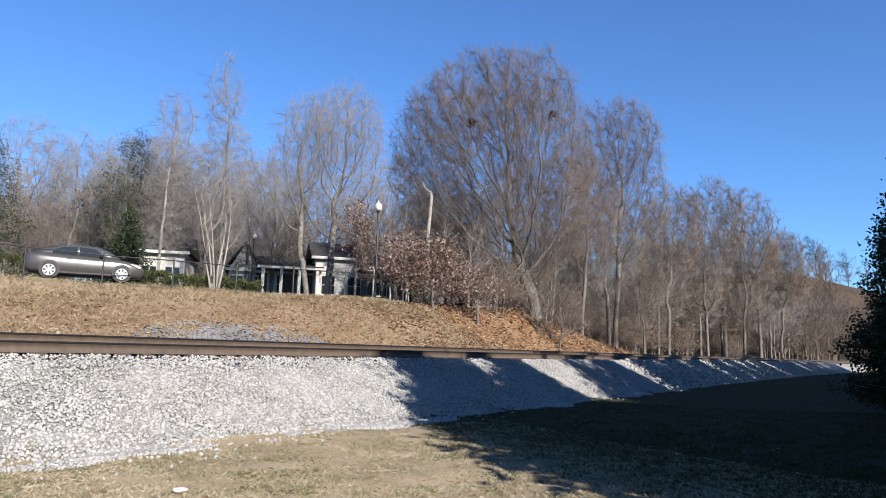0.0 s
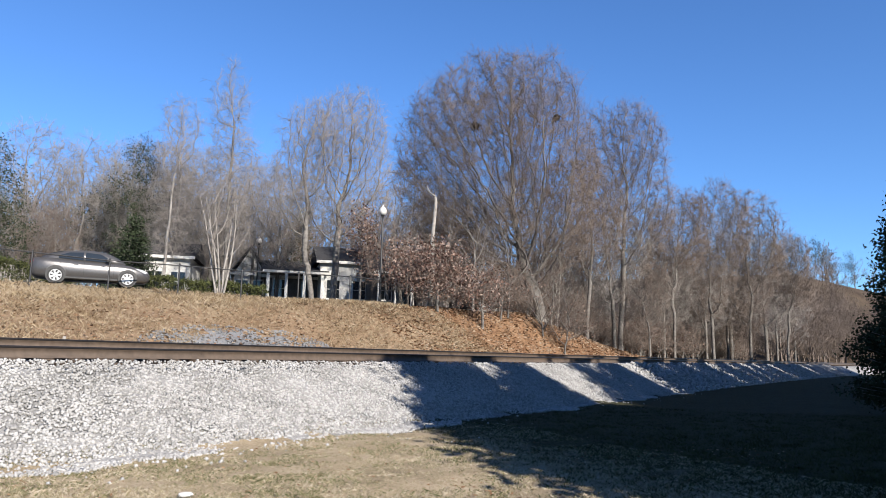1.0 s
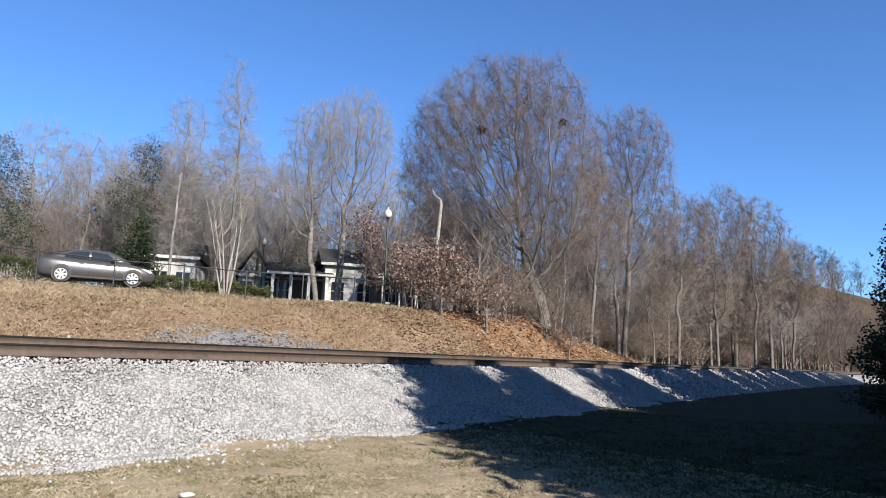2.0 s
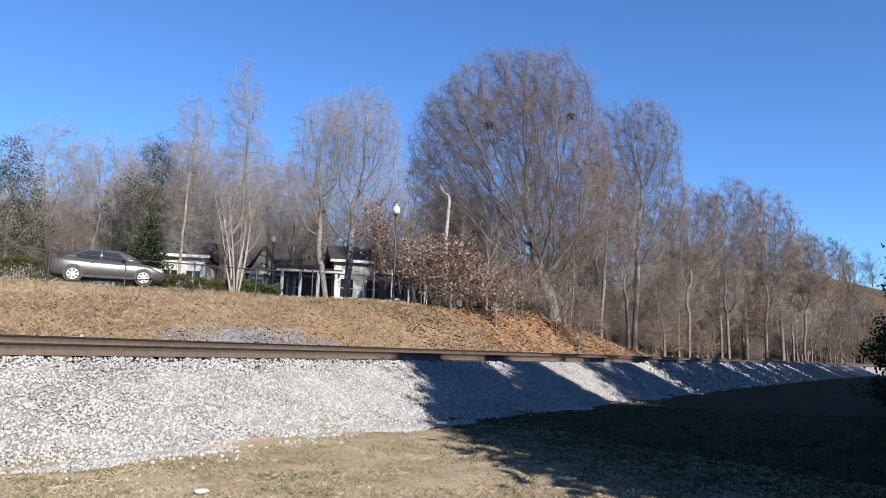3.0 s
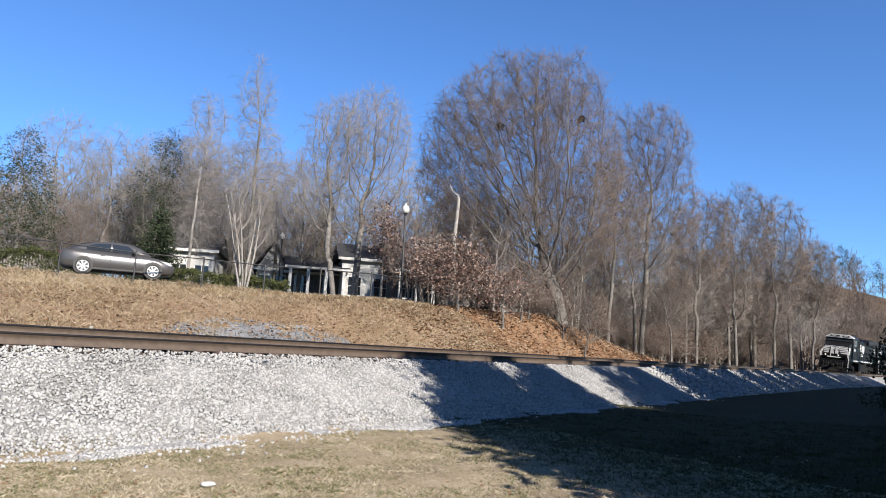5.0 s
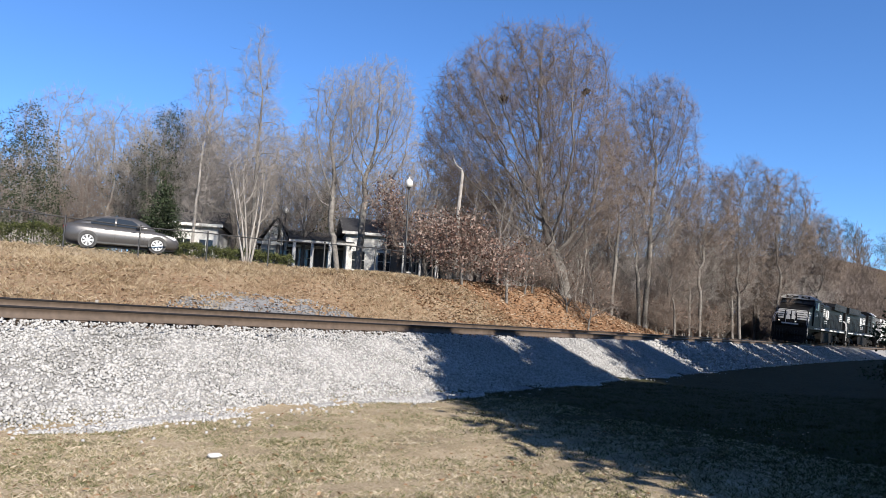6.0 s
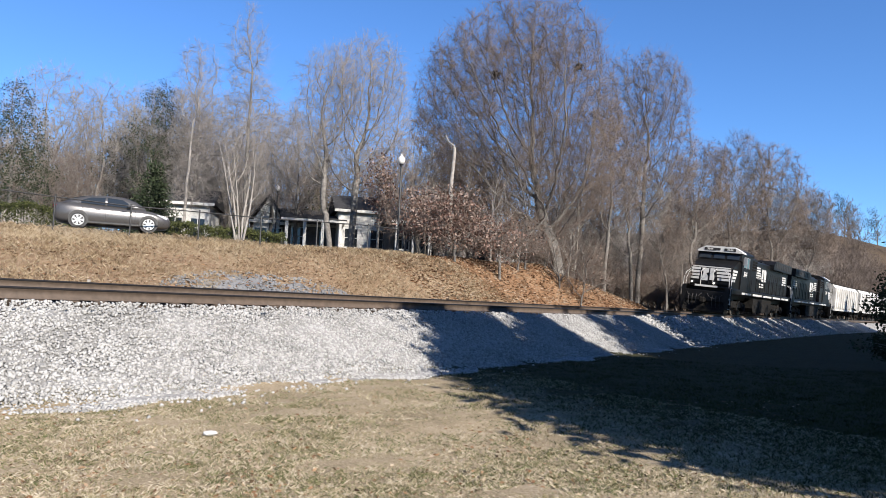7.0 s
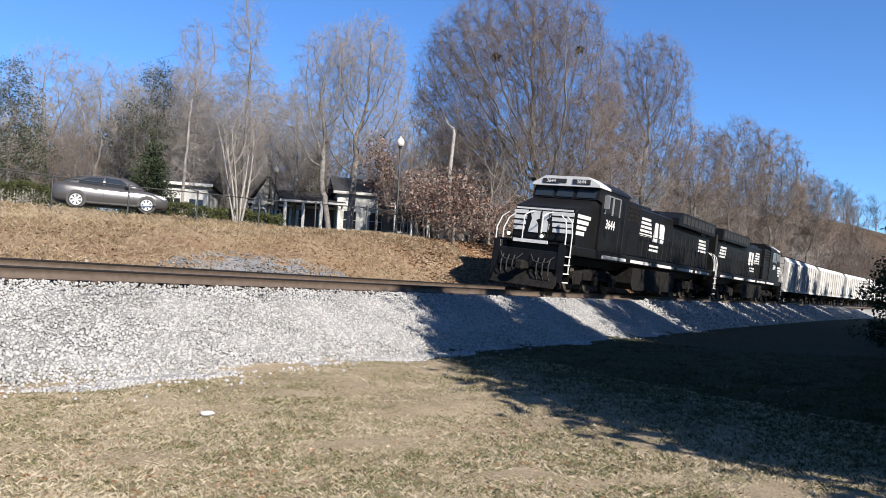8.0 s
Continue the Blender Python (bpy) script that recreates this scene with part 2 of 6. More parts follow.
def wob(s, n, f):
    return np.sin(s * f + 1.3 * np.sin(n * f * 0.7)) * np.cos(n * f * 1.1 + 0.8 * np.sin(s * f * 0.6 + 2))


def crest(s):
    return (np.interp(s, [-60, -14, -2, 1, 6, 16, 30, 60], [20, 12.6, 9.2, 8.0, 7.2, 6.8, 6.5, 7]),
            np.interp(s, [-60, -30, -20, -14, -8, -2, 2, 12, 18, 25, 34, 60], [2.2, 2.6, 2.95, 3.2, 3.5, 3.8, 3.85, 4.1, 3.3, 2.4, 1.5, 1.25]))


def height(s, n):
    s, n = np.asarray(s, float), np.asarray(n, float)
    n1, top = crest(s)
    lawn = 0.14 * smooth((n + 9.5) / 5.0) + 0.02 * wob(s, n, 0.9)
    slope = 0.13 + (n + 4.5) / 2.6 * 1.2
    bed = RAIL_Z - 0.275 + (n + 0.75) / 1.5 * CANT
    far = np.interp(n, [1.9, 3.4], [1.44, 1.2])
    k = smooth((n - 3.3) / (n1 - 3.3)) * 0.55 + np.clip((n - 3.3) / (n1 - 3.3), 0, 1) * 0.45
    bank = 1.2 + (top - 1.2) * k + np.clip(n - n1, 0, 60) * 0.022 + np.clip(3.95 - top, 0, 2) * smooth((n - n1) / 4.5) * (s < 5) + 0.06 * wob(s, n, 0.8) * smooth((n - 3.3) / 2)
    bank = bank + np.clip(n - 60, 0, 400) * 0.03 + 27 * smooth((s - 85) / 130) * smooth((n - 5) / 42)
    z = np.where(n < -4.5, lawn, np.where(n < -1.9, slope, np.where(n < 1.9, bed, np.where(n < 3.3, far, bank))))
    return z


def ground_z(x, y):
    s, n = along(np.asarray(x, float), np.asarray(y, float))
    return height(s, n)


def stand(u, y):
    """A place on the ground at depth y, u times as far to the side."""
    return Vector((u * y, y, float(ground_z(u * y, y))))


# ---------------------------------------------------------------- ground
def ground():
    ss = np.unique(np.concatenate([np.arange(-420, -40, 20), np.arange(-40, 70, 0.5), np.arange(70, 130, 2), np.arange(130, 900, 25)]))
    nn = np.unique(np.concatenate([np.arange(-400, -40, 20), np.arange(-40, -22, 1), np.arange(-22, 26, 0.3), np.arange(26, 60, 3), np.arange(60, 700, 25)]))
    S, N = np.meshgrid(ss, nn, indexing="ij")
    Xs, Ys = plan(S, N)
    Z = height(S, N)
    near = (np.abs(S) < 70) & (np.abs(N) < 30)
    rough = np.random.normal(0, 0.012, Z.shape)
    Z = Z + np.where(near, rough, 0)
    a, b = len(ss), len(nn)
    idx = np.arange(a * b).reshape(a, b)
    quads = np.stack([idx[:-1, :-1], idx[1:, :-1], idx[1:, 1:], idx[:-1, 1:]], -1).reshape(-1, 4)
    me = arrays("ground", np.stack([Xs, Ys, Z], -1).reshape(-1, 3), quads[:, ::-1])
    s = ((S[:-1, :-1] + S[1:, 1:]) / 2).ravel()
    n = ((N[:-1, :-1] + N[1:, 1:]) / 2).ravel()
    jit = 0.35 * wob(s, n, 2.1) + np.random.normal(0, 0.12, len(s))
    n1, _ = crest(s)
    slot = np.where(n + jit * 0.3 < -4.5 + 0.45 * smooth((-20 - s) / 7), 0, np.where(n + jit * 0.6 < 3.2, 1, np.where(s + jit * 3 + 0.9 * (n - 6) < 2, 2, 3)))
    patch = ((s + 11.0) / 3.4) ** 2 + ((n - 5.6) / 2.0) ** 2 + jit * 1.6 < 0.7
    slot = np.where(patch & (n > 3), 5, slot)
    slot = np.where((n > n1 + 2.0), 0, slot)
    slot = np.where((n > n1 - 1) & (s > 8), 3, slot)
    slot = np.where((n > 3.3) & ((s > 38) | ((s > 8) & (n > n1 + 9))), 4, slot)
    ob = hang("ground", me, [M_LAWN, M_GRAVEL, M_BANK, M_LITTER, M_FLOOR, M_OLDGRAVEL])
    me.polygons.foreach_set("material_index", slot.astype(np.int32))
    me.polygons.foreach_set("use_smooth", [True] * len(me.polygons))
    tagged(ob, "dry winter lawn, gravel bed and straw-covered bank", "ground", kind="structure")


ground()


# ---------------------------------------------------------------- railway track
def track():
    line = new("railway_track")
    tagged(line, "single railway track with rusty rails on timber ties", "railway track", kind="structure")
    prof = [(-0.07, 0), (0.07, 0), (0.07, 0.012), (0.012, 0.035), (0.010, 0.125), (0.036, 0.14), (0.036, 0.168), (0.026, 0.175), (-0.026, 0.175), (-0.036, 0.168), (-0.036, 0.14), (-0.010, 0.125), (-0.012, 0.035), (-0.07, 0.012)]
    ss = np.concatenate([np.arange(-60, 40, 1.0), np.arange(40, 320, 4.0)])
    for off, z in ((-0.755, RAIL_Z), (0.755, RAIL_Z + CANT)):
        verts = []
        for s in ss:
            for a, h in prof:
                x, y = plan(s, off + a)
                verts.append((x, y, z + (h - 0.175) * 1.14))
        k = len(prof)
        faces = [(i * k + j, i * k + (j + 1) % k, (i + 1) * k + (j + 1) % k, (i + 1) * k + j) for i in range(len(ss) - 1) for j in range(k)]
        me = arrays("rail", verts, faces)
        ob = hang("rail", me, [M_RAIL, M_RAILTOP], line)
        me.polygons.foreach_set("material_index", [1 if (f % k) in (5, 6, 7, 8, 9) else 0 for f in range(len(faces))])
    bm = boxes((-0.115, 0.115, -1.3, 1.3, -0.18, 0), bevel=0.012)
    me = bpy.data.meshes.new("tie")
    bm.to_mesh(me)
    bm.free()
    me.materials.append(M_TIE)
    pl = boxes((-0.1, 0.1, -0.17, 0.17, 0, 0.02), bevel=0.004)
    mp = bpy.data.meshes.new("tie_plate")
    pl.to_mesh(mp)
    pl.free()
    mp.materials.append(M_RAIL)
    lean = math.degrees(math.atan2(CANT, 1.51))
    rng = random.Random(4)
    for i in range(300):
        s = -40 + i * 0.5
        x, y = plan(s, 0)
        t = new("tie", me)
        t.parent = line
        t.matrix_basis = pose(x, y, RAIL_Z + CANT / 2 - 0.215, 0, 0, 90 - heading(s)) @ pose(0, rng.uniform(-0.04, 0.04), rng.uniform(-0.012, 0.0), lean, 0, rng.uniform(-1.2, 1.2))
        if s < 20:
            for off in (-0.755, 0.755):
                p = new("tie_plate", mp)
                p.parent = line
                p.matrix_basis = pose(x, y, RAIL_Z + CANT / 2 - 0.217, 0, 0, 90 - heading(s)) @ pose(0, 0, 0, lean, 0, 0) @ pose(0, off, 0)


track()

ICO = None


def stones(s, n, size, lift=0.3):
    """Angular stones lying on the ground at s, n."""
    global ICO
    if ICO is None:
        bm = bmesh.new()
        bmesh.ops.create_cube(bm, size=0.82)
        bmesh.ops.triangulate(bm, faces=bm.faces)
        bm.verts.ensure_lookup_table()
        ICO = (np.array([v.co[:] for v in bm.verts]), np.array([[v.index for v in f.verts] for f in bm.faces]))
        bm.free()
    v0, f0 = ICO
    k = len(s)
    x, y = plan(s, n)
    z = height(s, n)
    squash = np.random.uniform(0.55, 1.15, (k, 1, 3)) * size[:, None, None]
    V = v0[None] * np.random.uniform(0.72, 1.25, (k, len(v0), 1)) * squash
    q = np.random.normal(size=(k, 4))
    q /= np.linalg.norm(q, axis=1)[:, None]
    w, a, b, c = q.T
    Rm = np.stack([1 - 2 * (b * b + c * c), 2 * (a * b - c * w), 2 * (a * c + b * w), 2 * (a * b + c * w), 1 - 2 * (a * a + c * c), 2 * (b * c - a * w), 2 * (a * c - b * w), 2 * (b * c + a * w), 1 - 2 * (a * a + b * b)], -1).reshape(k, 3, 3)
    V = np.einsum("kij,kvj->kvi", Rm, V) + np.stack([x, y, z + size * lift], -1)[:, None]
    F = f0[None] + (np.arange(k) * len(v0))[:, None, None]
    return V.reshape(-1, 3), F.reshape(-1, 3)


def ballast():
    bed = new("ballast")
    tagged(bed, "pale grey crushed stone ballast shouldering the track", "ballast", kind="structure")
    k = 82000
    s = -31 + 36 * np.random.uniform(0, 1, k) ** 1.15
    n = -1.2 - 3.5 * np.random.uniform(0, 1, k) ** 0.85
    n = n + smooth((-n - 2.6) / 2.0) * (0.32 * wob(s, 0 * n, 0.9) + 0.15 * wob(s, 0 * n, 3.1) + 0.45 * smooth((-20 - s) / 7))
    stray = np.random.uniform(0, 1, k) < 0.012
    n = np.where(stray, n - np.random.exponential(0.4, k), n)
    me = arrays("stones", *stones(s, n, np.random.uniform(0.026, 0.055, k), 0.3))
    tagged(hang("stones", me, M_STONE, bed), kind="stuff")
    k = 9000
    s = np.random.uniform(4, 75, k)
    n = -1.1 - 3.5 * np.random.uniform(0, 1, k)
    me = arrays("stones", *stones(s, n, np.random.uniform(0.08, 0.16, k)))
    tagged(hang("stones", me, M_STONE, bed), kind="stuff")
    k = 3500
    s = np.random.uniform(-32, 20, k)
    n = np.random.uniform(0.85, 3.6, k)
    me = arrays("stones", *stones(s, n, np.random.uniform(0.05, 0.12, k)))
    tagged(hang("stones", me, M_STONE, bed), kind="stuff")
    k = 900
    a, r = np.random.uniform(0, 2 * math.pi, k), np.sqrt(np.random.uniform(0, 1.1, k))
    me = arrays("stones", *stones(-11.0 + 3.6 * r * np.cos(a), 5.6 + 2.0 * r * np.sin(a), np.random.uniform(0.04, 0.11, k)))
    tagged(hang("stones", me, M_OLDGRAVEL, bed), kind="stuff")

    # single stones along the foot of the slope
    kinds = []
    for i in range(6):
        bm = bmesh.new()
        bmesh.ops.create_icosphere(bm, subdivisions=1, radius=0.5)
        for v in bm.verts:
            v.co = Vector((v.co.x * random.uniform(0.8, 1.2), v.co.y * random.uniform(0.7, 1.1), v.co.z * random.uniform(0.5, 0.9)))
        me = bpy.data.meshes.new("stone")
        bm.to_mesh(me)
        bm.free()
        me.materials.append(M_STONE)
        kinds.append(me)
    for i in range(300):
        s = random.uniform(-29, -19)
        n = -4.95 + 0.45 * float(smooth((-20 - s) / 7)) + 1.25 * random.random() ** 1.3 - 0.25 * random.random() ** 4
        x, y = plan(s, n)
        st = new("stone", kinds[i % 6])
        st.parent = bed
        r = random.uniform(0.04, 0.07)
        st.matrix_basis = pose(x, y, float(height(s, n)) + r * 0.25, random.uniform(0, 360), random.uniform(-40, 40), random.uniform(0, 360)) @ Matrix.Scale(r, 4)


ballast()


# ---------------------------------------------------------------- grass and leaves
def blades(name, s, n, tall, wide, material, label, lean=0.5):
    k = len(s)
    x, y = plan(s, n)
    z = height(s, n) - 0.01
    a = np.random.uniform(0, 2 * math.pi, k)
    d = np.stack([np.cos(a), np.sin(a), 0 * a], -1)
    o = np.stack([-np.sin(a), np.cos(a), 0 * a], -1) * np.random.normal(0, lean, k)[:, None] * tall[:, None]
    p = np.stack([x, y, z], -1)
    up = np.stack([0 * a, 0 * a, tall], -1)
    v = np.stack([p - d * wide[:, None] / 2, p + d * wide[:, None] / 2, p + o * 0.35 + up * 0.6 + d * wide[:, None] * 0.3, p + o + up], 1)
    i = np.arange(k)[:, None] * 4
    f = np.concatenate([i + [0, 1, 2], i + [0, 2, 3]])
    ob = hang(name, arrays(name, v.reshape(-1, 3), f), material)
    return tagged(ob, label, "grass", kind="stuff")


def flakes(name, s, n, size, material, label, up=0.012):
    k = len(s)
    x, y = plan(s, n)
    p = np.stack([x, y, height(s, n) + up], -1)
    a = np.random.normal(size=(k, 3)) * [1, 1, 0.35]
    a /= np.linalg.norm(a, axis=1)[:, None]
    b = np.cross(a, np.random.normal(size=(k, 3)) * [0.5, 0.5, 1])
    b /= np.linalg.norm(b, axis=1)[:, None]
    h = size[:, None]
    v = np.stack([p - a * h, p - b * h * 0.55, p + a * h, p + b * h * 0.55], 1)
    v[:, :, 2] = np.maximum(v[:, :, 2], (p[:, 2] - 0.005)[:, None])
    f = np.arange(k)[:, None] * 4 + [0, 1, 2, 3]
    return tagged(hang(name, arrays(name, v.reshape(-1, 3), f), material), label, "leaves", kind="stuff")


def ground_cover():
    k = 52000
    y = 4.6 * (15.5 / 4.6) ** np.random.uniform(0, 1, k)
    x = y * np.random.uniform(-0.72, 0.66, k)
    s, n = along(x, y)
    keep = (n < -3.95 - 0.5 * np.random.uniform(0, 1, k) ** 2) & (np.random.uniform(0, 1, k) < 0.85 + 0.3 * wob(s, n, 0.9)) & (0.83 * x + 0.55 * y < 10)
    s, n = np.repeat(s[keep], 9), np.repeat(n[keep], 9)
    k = len(s)
    s, n = s + np.random.normal(0, 0.035, k), n + np.random.normal(0, 0.035, k)
    blades("lawn_grass", s, n, np.random.uniform(0.008, 0.042, len(s)), np.random.uniform(0.003, 0.0075, len(s)), M_BLADE, "short dry tan and green winter lawn grass", 1.1)
    # green blades coloured extra dark, painting shade in under the tree belt
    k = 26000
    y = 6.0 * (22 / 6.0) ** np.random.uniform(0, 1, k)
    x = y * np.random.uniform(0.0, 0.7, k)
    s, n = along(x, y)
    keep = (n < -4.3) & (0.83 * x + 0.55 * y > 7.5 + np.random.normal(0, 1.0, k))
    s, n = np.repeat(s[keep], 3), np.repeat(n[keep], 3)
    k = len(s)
    blades("shade_grass", s + np.random.normal(0, 0.04, k), n + np.random.normal(0, 0.04, k), np.random.uniform(0.02, 0.06, k), np.random.uniform(0.008, 0.016, k), M_SHADE_TURF, "green grass under the tree belt, darkened to deepen its shade", 0.9)
    k = 150000
    s = np.random.uniform(-36, 8, k)
    n1, _ = crest(s)
    n = 3.6 + (n1 - 0.4) * np.random.uniform(0, 1, k) ** 0.85
    keep = (np.random.uniform(0, 1, k) < 0.65 + 0.45 * wob(s, n, 0.9)) & (((s + 11.0) / 3.2) ** 2 + ((n - 5.6) / 1.8) ** 2 > 0.7 + 0.6 * wob(s, n, 2.3)) & (s + 0.9 * (n - 6) < 3)
    s, n = s[keep], n[keep]
    edge = smooth((n - crest(s)[0] + 2.5) / 2.5)
    blades("bank_grass", s, n, np.random.uniform(0.05, 0.16, len(s)) * (1 + 0.4 * edge), np.random.uniform(0.006, 0.014, len(s)), M_STRAW, "dry straw-coloured grass on the bank", 0.7)
    k = 7000
    y = 4.4 * (14 / 4.4) ** np.random.uniform(0, 1, k) ** 1.1
    s, n = along(y * np.random.uniform(-0.72, 0.5, k), y)
    keep = (n < -4.3) & (np.random.uniform(0, 1, k) < 0.45 + 0.55 * wob(s, n, 1.7))
    s, n = s[keep], n[keep]
    k = len(s)
    flakes("lawn_leaves", s, n, np.random.uniform(0.012, 0.034, k), M_LEAF, "scattered dry brown leaves on the lawn")
    k = 10000
    s = np.random.uniform(-34, 6, k)
    n = 3.5 + (crest(s)[0] - 3.5) * np.random.uniform(0, 1, k)
    flakes("bank_leaves", s, n, np.random.uniform(0.03, 0.09, k), M_LEAF, "scattered dry leaves among bank grass", 0.05)
    k = 26000
    s = np.random.uniform(-2, 40, k)
    n = 3.3 + np.random.uniform(0, 6.5, k)
    flakes("litter_leaves", s, n, np.random.uniform(0.05, 0.12, k), M_LEAF, "thick orange-brown leaf litter under the trees", 0.03)


ground_cover()


# ---------------------------------------------------------------- trees
def perp(d, rng):
    a = d.orthogonal().normalized()
    t = rng.uniform(0, 2 * math.pi)
    return a * math.cos(t) + d.cross(a) * math.sin(t)


def segments(name, segs, sides):
    """Tapered limbs from (p0, p1, r0, r1) rows."""
    if not segs:
        segs = [(Vector((0, 0, 0)), Vector((0, 0, 0.1)), 0.01, 0.01)]
    p0, p1 = np.array([s[0][:] for s in segs]), np.array([s[1][:] for s in segs])
    r0, r1 = np.array([s[2] for s in segs]), np.array([s[3] for s in segs])
    d = p1 - p0
    d /= np.linalg.norm(d, axis=1)[:, None] + 1e-9
    ref = np.where(np.abs(d[:, 2:3]) > 0.9, [[1.0, 0, 0]], [[0, 0, 1.0]])
    a = np.cross(d, ref)
    a /= np.linalg.norm(a, axis=1)[:, None]
    b = np.cross(d, a)
    t = np.arange(sides) * 2 * math.pi / sides
    ring = a[:, None] * np.cos(t)[None, :, None] + b[:, None] * np.sin(t)[None, :, None]
    v = np.concatenate([p0[:, None] + ring * r0[:, None, None], p1[:, None] + ring * r1[:, None, None]], 1)
    j = np.arange(sides)
    quad = np.stack([j, (j + 1) % sides, (j + 1) % sides + sides, j + sides], -1)
    f = quad[None] + (np.arange(len(segs)) * 2 * sides)[:, None, None]
    return arrays(name, v.reshape(-1, 3), f.reshape(-1, 4))


def chains(name, rows, sides):
    """Continuous tapered tubes along rows of (point, radius)."""
    verts, faces = [], []
    t = [2 * math.pi * j / sides for j in range(sides)]
    for row in rows:
        for i, (p, r) in enumerate(row):
            d = (row[min(i + 1, len(row) - 1)][0] - row[max(i - 1, 0)][0]).normalized()
            a = d.cross(Vector((0.31, 0.95, 0.05))).normalized()
            b = d.cross(a)
            if i:
                o = len(verts)
                faces += [(o - sides + j, o - sides + (j + 1) % sides, o + (j + 1) % sides, o + j) for j in range(sides)]
            verts += [(p + (a * math.cos(k) + b * math.sin(k)) * r)[:] for k in t]
    return arrays(name, verts, faces)


def grow_tree(rng, tall, wide, low=0.25, limbs=12, kids=(7, 5, 4), r=0.25, stems=1, lean=0.0, twig=0.008, rise=1.2, tip=0.58, fork=0.8, floor=-0.55, steps=(7, 4, 2, 1)):
    """Trunk and limb lines, twig segments and twig ends of a bare tree with a domed crown."""
    trunk, limb, fine, ends = [], [], [], []
    mid = Vector((lean * tall * 0.5, 0, tall * (low + 1) / 2))
    half = tall * (1 - low) / 2

    def branch(p, d, length, rad, level, goal=None):
        k = steps[min(level - 1, 3)]
        step = length / k
        pts = [(p, rad)]
        for i in range(k):
            pull = (goal - p).normalized() * 0.55 if goal else Vector((0, 0, 0.07))
            d = (d + perp(d, rng) * rng.uniform(0.05, (0.5, 0.5, 0.5, 0.4)[min(level - 1, 3)]) + pull).normalized()
            q = p + d * step
            r1 = max(twig * 0.6, rad * (1 - (i + 1) / k * 0.82))
            if level > 1:
                fine.append((p, q, pts[-1][1], r1))
            pts.append((q, r1))
            p = q
        if level == 1:
            limb.append(pts)
        if level - 1 < len(kids):
            m = kids[level - 1]
            for i in range(m):
                f = 0.22 + 0.78 * (i + rng.random()) / m
                j = min(k - 1, int(f * k))
                o = pts[j][0].lerp(pts[j + 1][0], min(1, f * k - j))
                back = (pts[j + 1][0] - pts[j][0]).normalized()
                nd = (back * rng.uniform(0.5, 1.1) + perp(back, rng) * rng.uniform(0.5, 1.0) + Vector((0, 0, 0.12))).normalized()
                branch(o, nd, min(length * rng.uniform(0.26, tip) * (1.15 - 0.5 * f), wide * rng.uniform(0.3, 0.52) / (1 + 0.35 * (level - 1))), max(twig, pts[j][1] * 0.5), level + 1)
        else:
            ends.append(p)

    for st in range(stems):
        ang = 2 * math.pi * (st + rng.random() * 0.4) / stems
        base = Vector((math.cos(ang), math.sin(ang), 0)) * (0 if stems == 1 else r * 1.1)
        d = Vector((math.cos(ang) * 0.2 * (stems > 1) + lean, math.sin(ang) * 0.2 * (stems > 1), 1)).normalized()
        p, k = base - Vector((0, 0, 0.35)), 12
        rad = r * (1.0 if stems == 1 else 0.8)
        pts = [(p, rad * 1.45)]
        length = tall * fork * (1 if stems == 1 else rng.uniform(0.85, 1))
        for i in range(k):
            d = (d + perp(d, rng) * rng.uniform(0, 0.12) + Vector((0, 0, 0.05))).normalized()
            q = p + d * length / k
            r1 = max(twig * 2, rad * (1.02 - (i + 1) / k) ** 0.75)
            pts.append((q, r1))
            p = q
        trunk.append(pts)
        m = max(4, limbs // stems)
        for i in range(m):
            z = floor + (1 - floor) * ((i + rng.random()) / m)
            t = i * 2.399 + rng.uniform(-0.5, 0.5) if stems == 1 else ang + rng.gauss(0, 0.9)
            ring = math.sqrt(max(0.0, 1 - z * z)) * rng.uniform(0.72, 1.04)
            goal = mid + Vector((wide * ring * math.cos(t), wide * ring * math.sin(t), half * z * rng.uniform(0.86, 1.03)))
            side = Vector((goal.x, goal.y)).length
            start = min(max(goal.z - side * rng.uniform(0.8, 1.5) * rise - 0.3, tall * low * 0.7), tall * fork * 0.93)
            j = min(k - 1, max(0, int((start + 0.35) / length * k)))
            o = pts[j][0].lerp(pts[j + 1][0], min(1, max(0, (start + 0.35) / length * k - j)))
            way = goal - o
            branch(o, (way.normalized() + Vector((0, 0, -0.1)) + perp(way.normalized(), rng) * 0.2).normalized(), way.length, min(pts[j][1] * 0.62, max(twig * 2, way.length * 0.0115)), 1, goal)
    return trunk, limb, fine, ends


def leaf_cloud(name, ends, rng, per, spread, size, material):
    e = np.array([p[:] for p in ends])
    k = len(e) * per
    p = np.repeat(e, per, 0) + np.random.normal(0, spread, (k, 3))
    a = np.random.normal(size=(k, 3))
    a /= np.linalg.norm(a, axis=1)[:, None]
    b = np.cross(a, np.random.normal(size=(k, 3)))
    b /= np.linalg.norm(b, axis=1)[:, None]
    h = np.random.uniform(0.6, 1.3, (k, 1)) * size
    v = np.stack([p - a * h, p - b * h * 0.5, p + a * h, p + b * h * 0.5], 1)
    return arrays(name, v.reshape(-1, 3), np.arange(k)[:, None] * 4 + [0, 1, 2, 3])


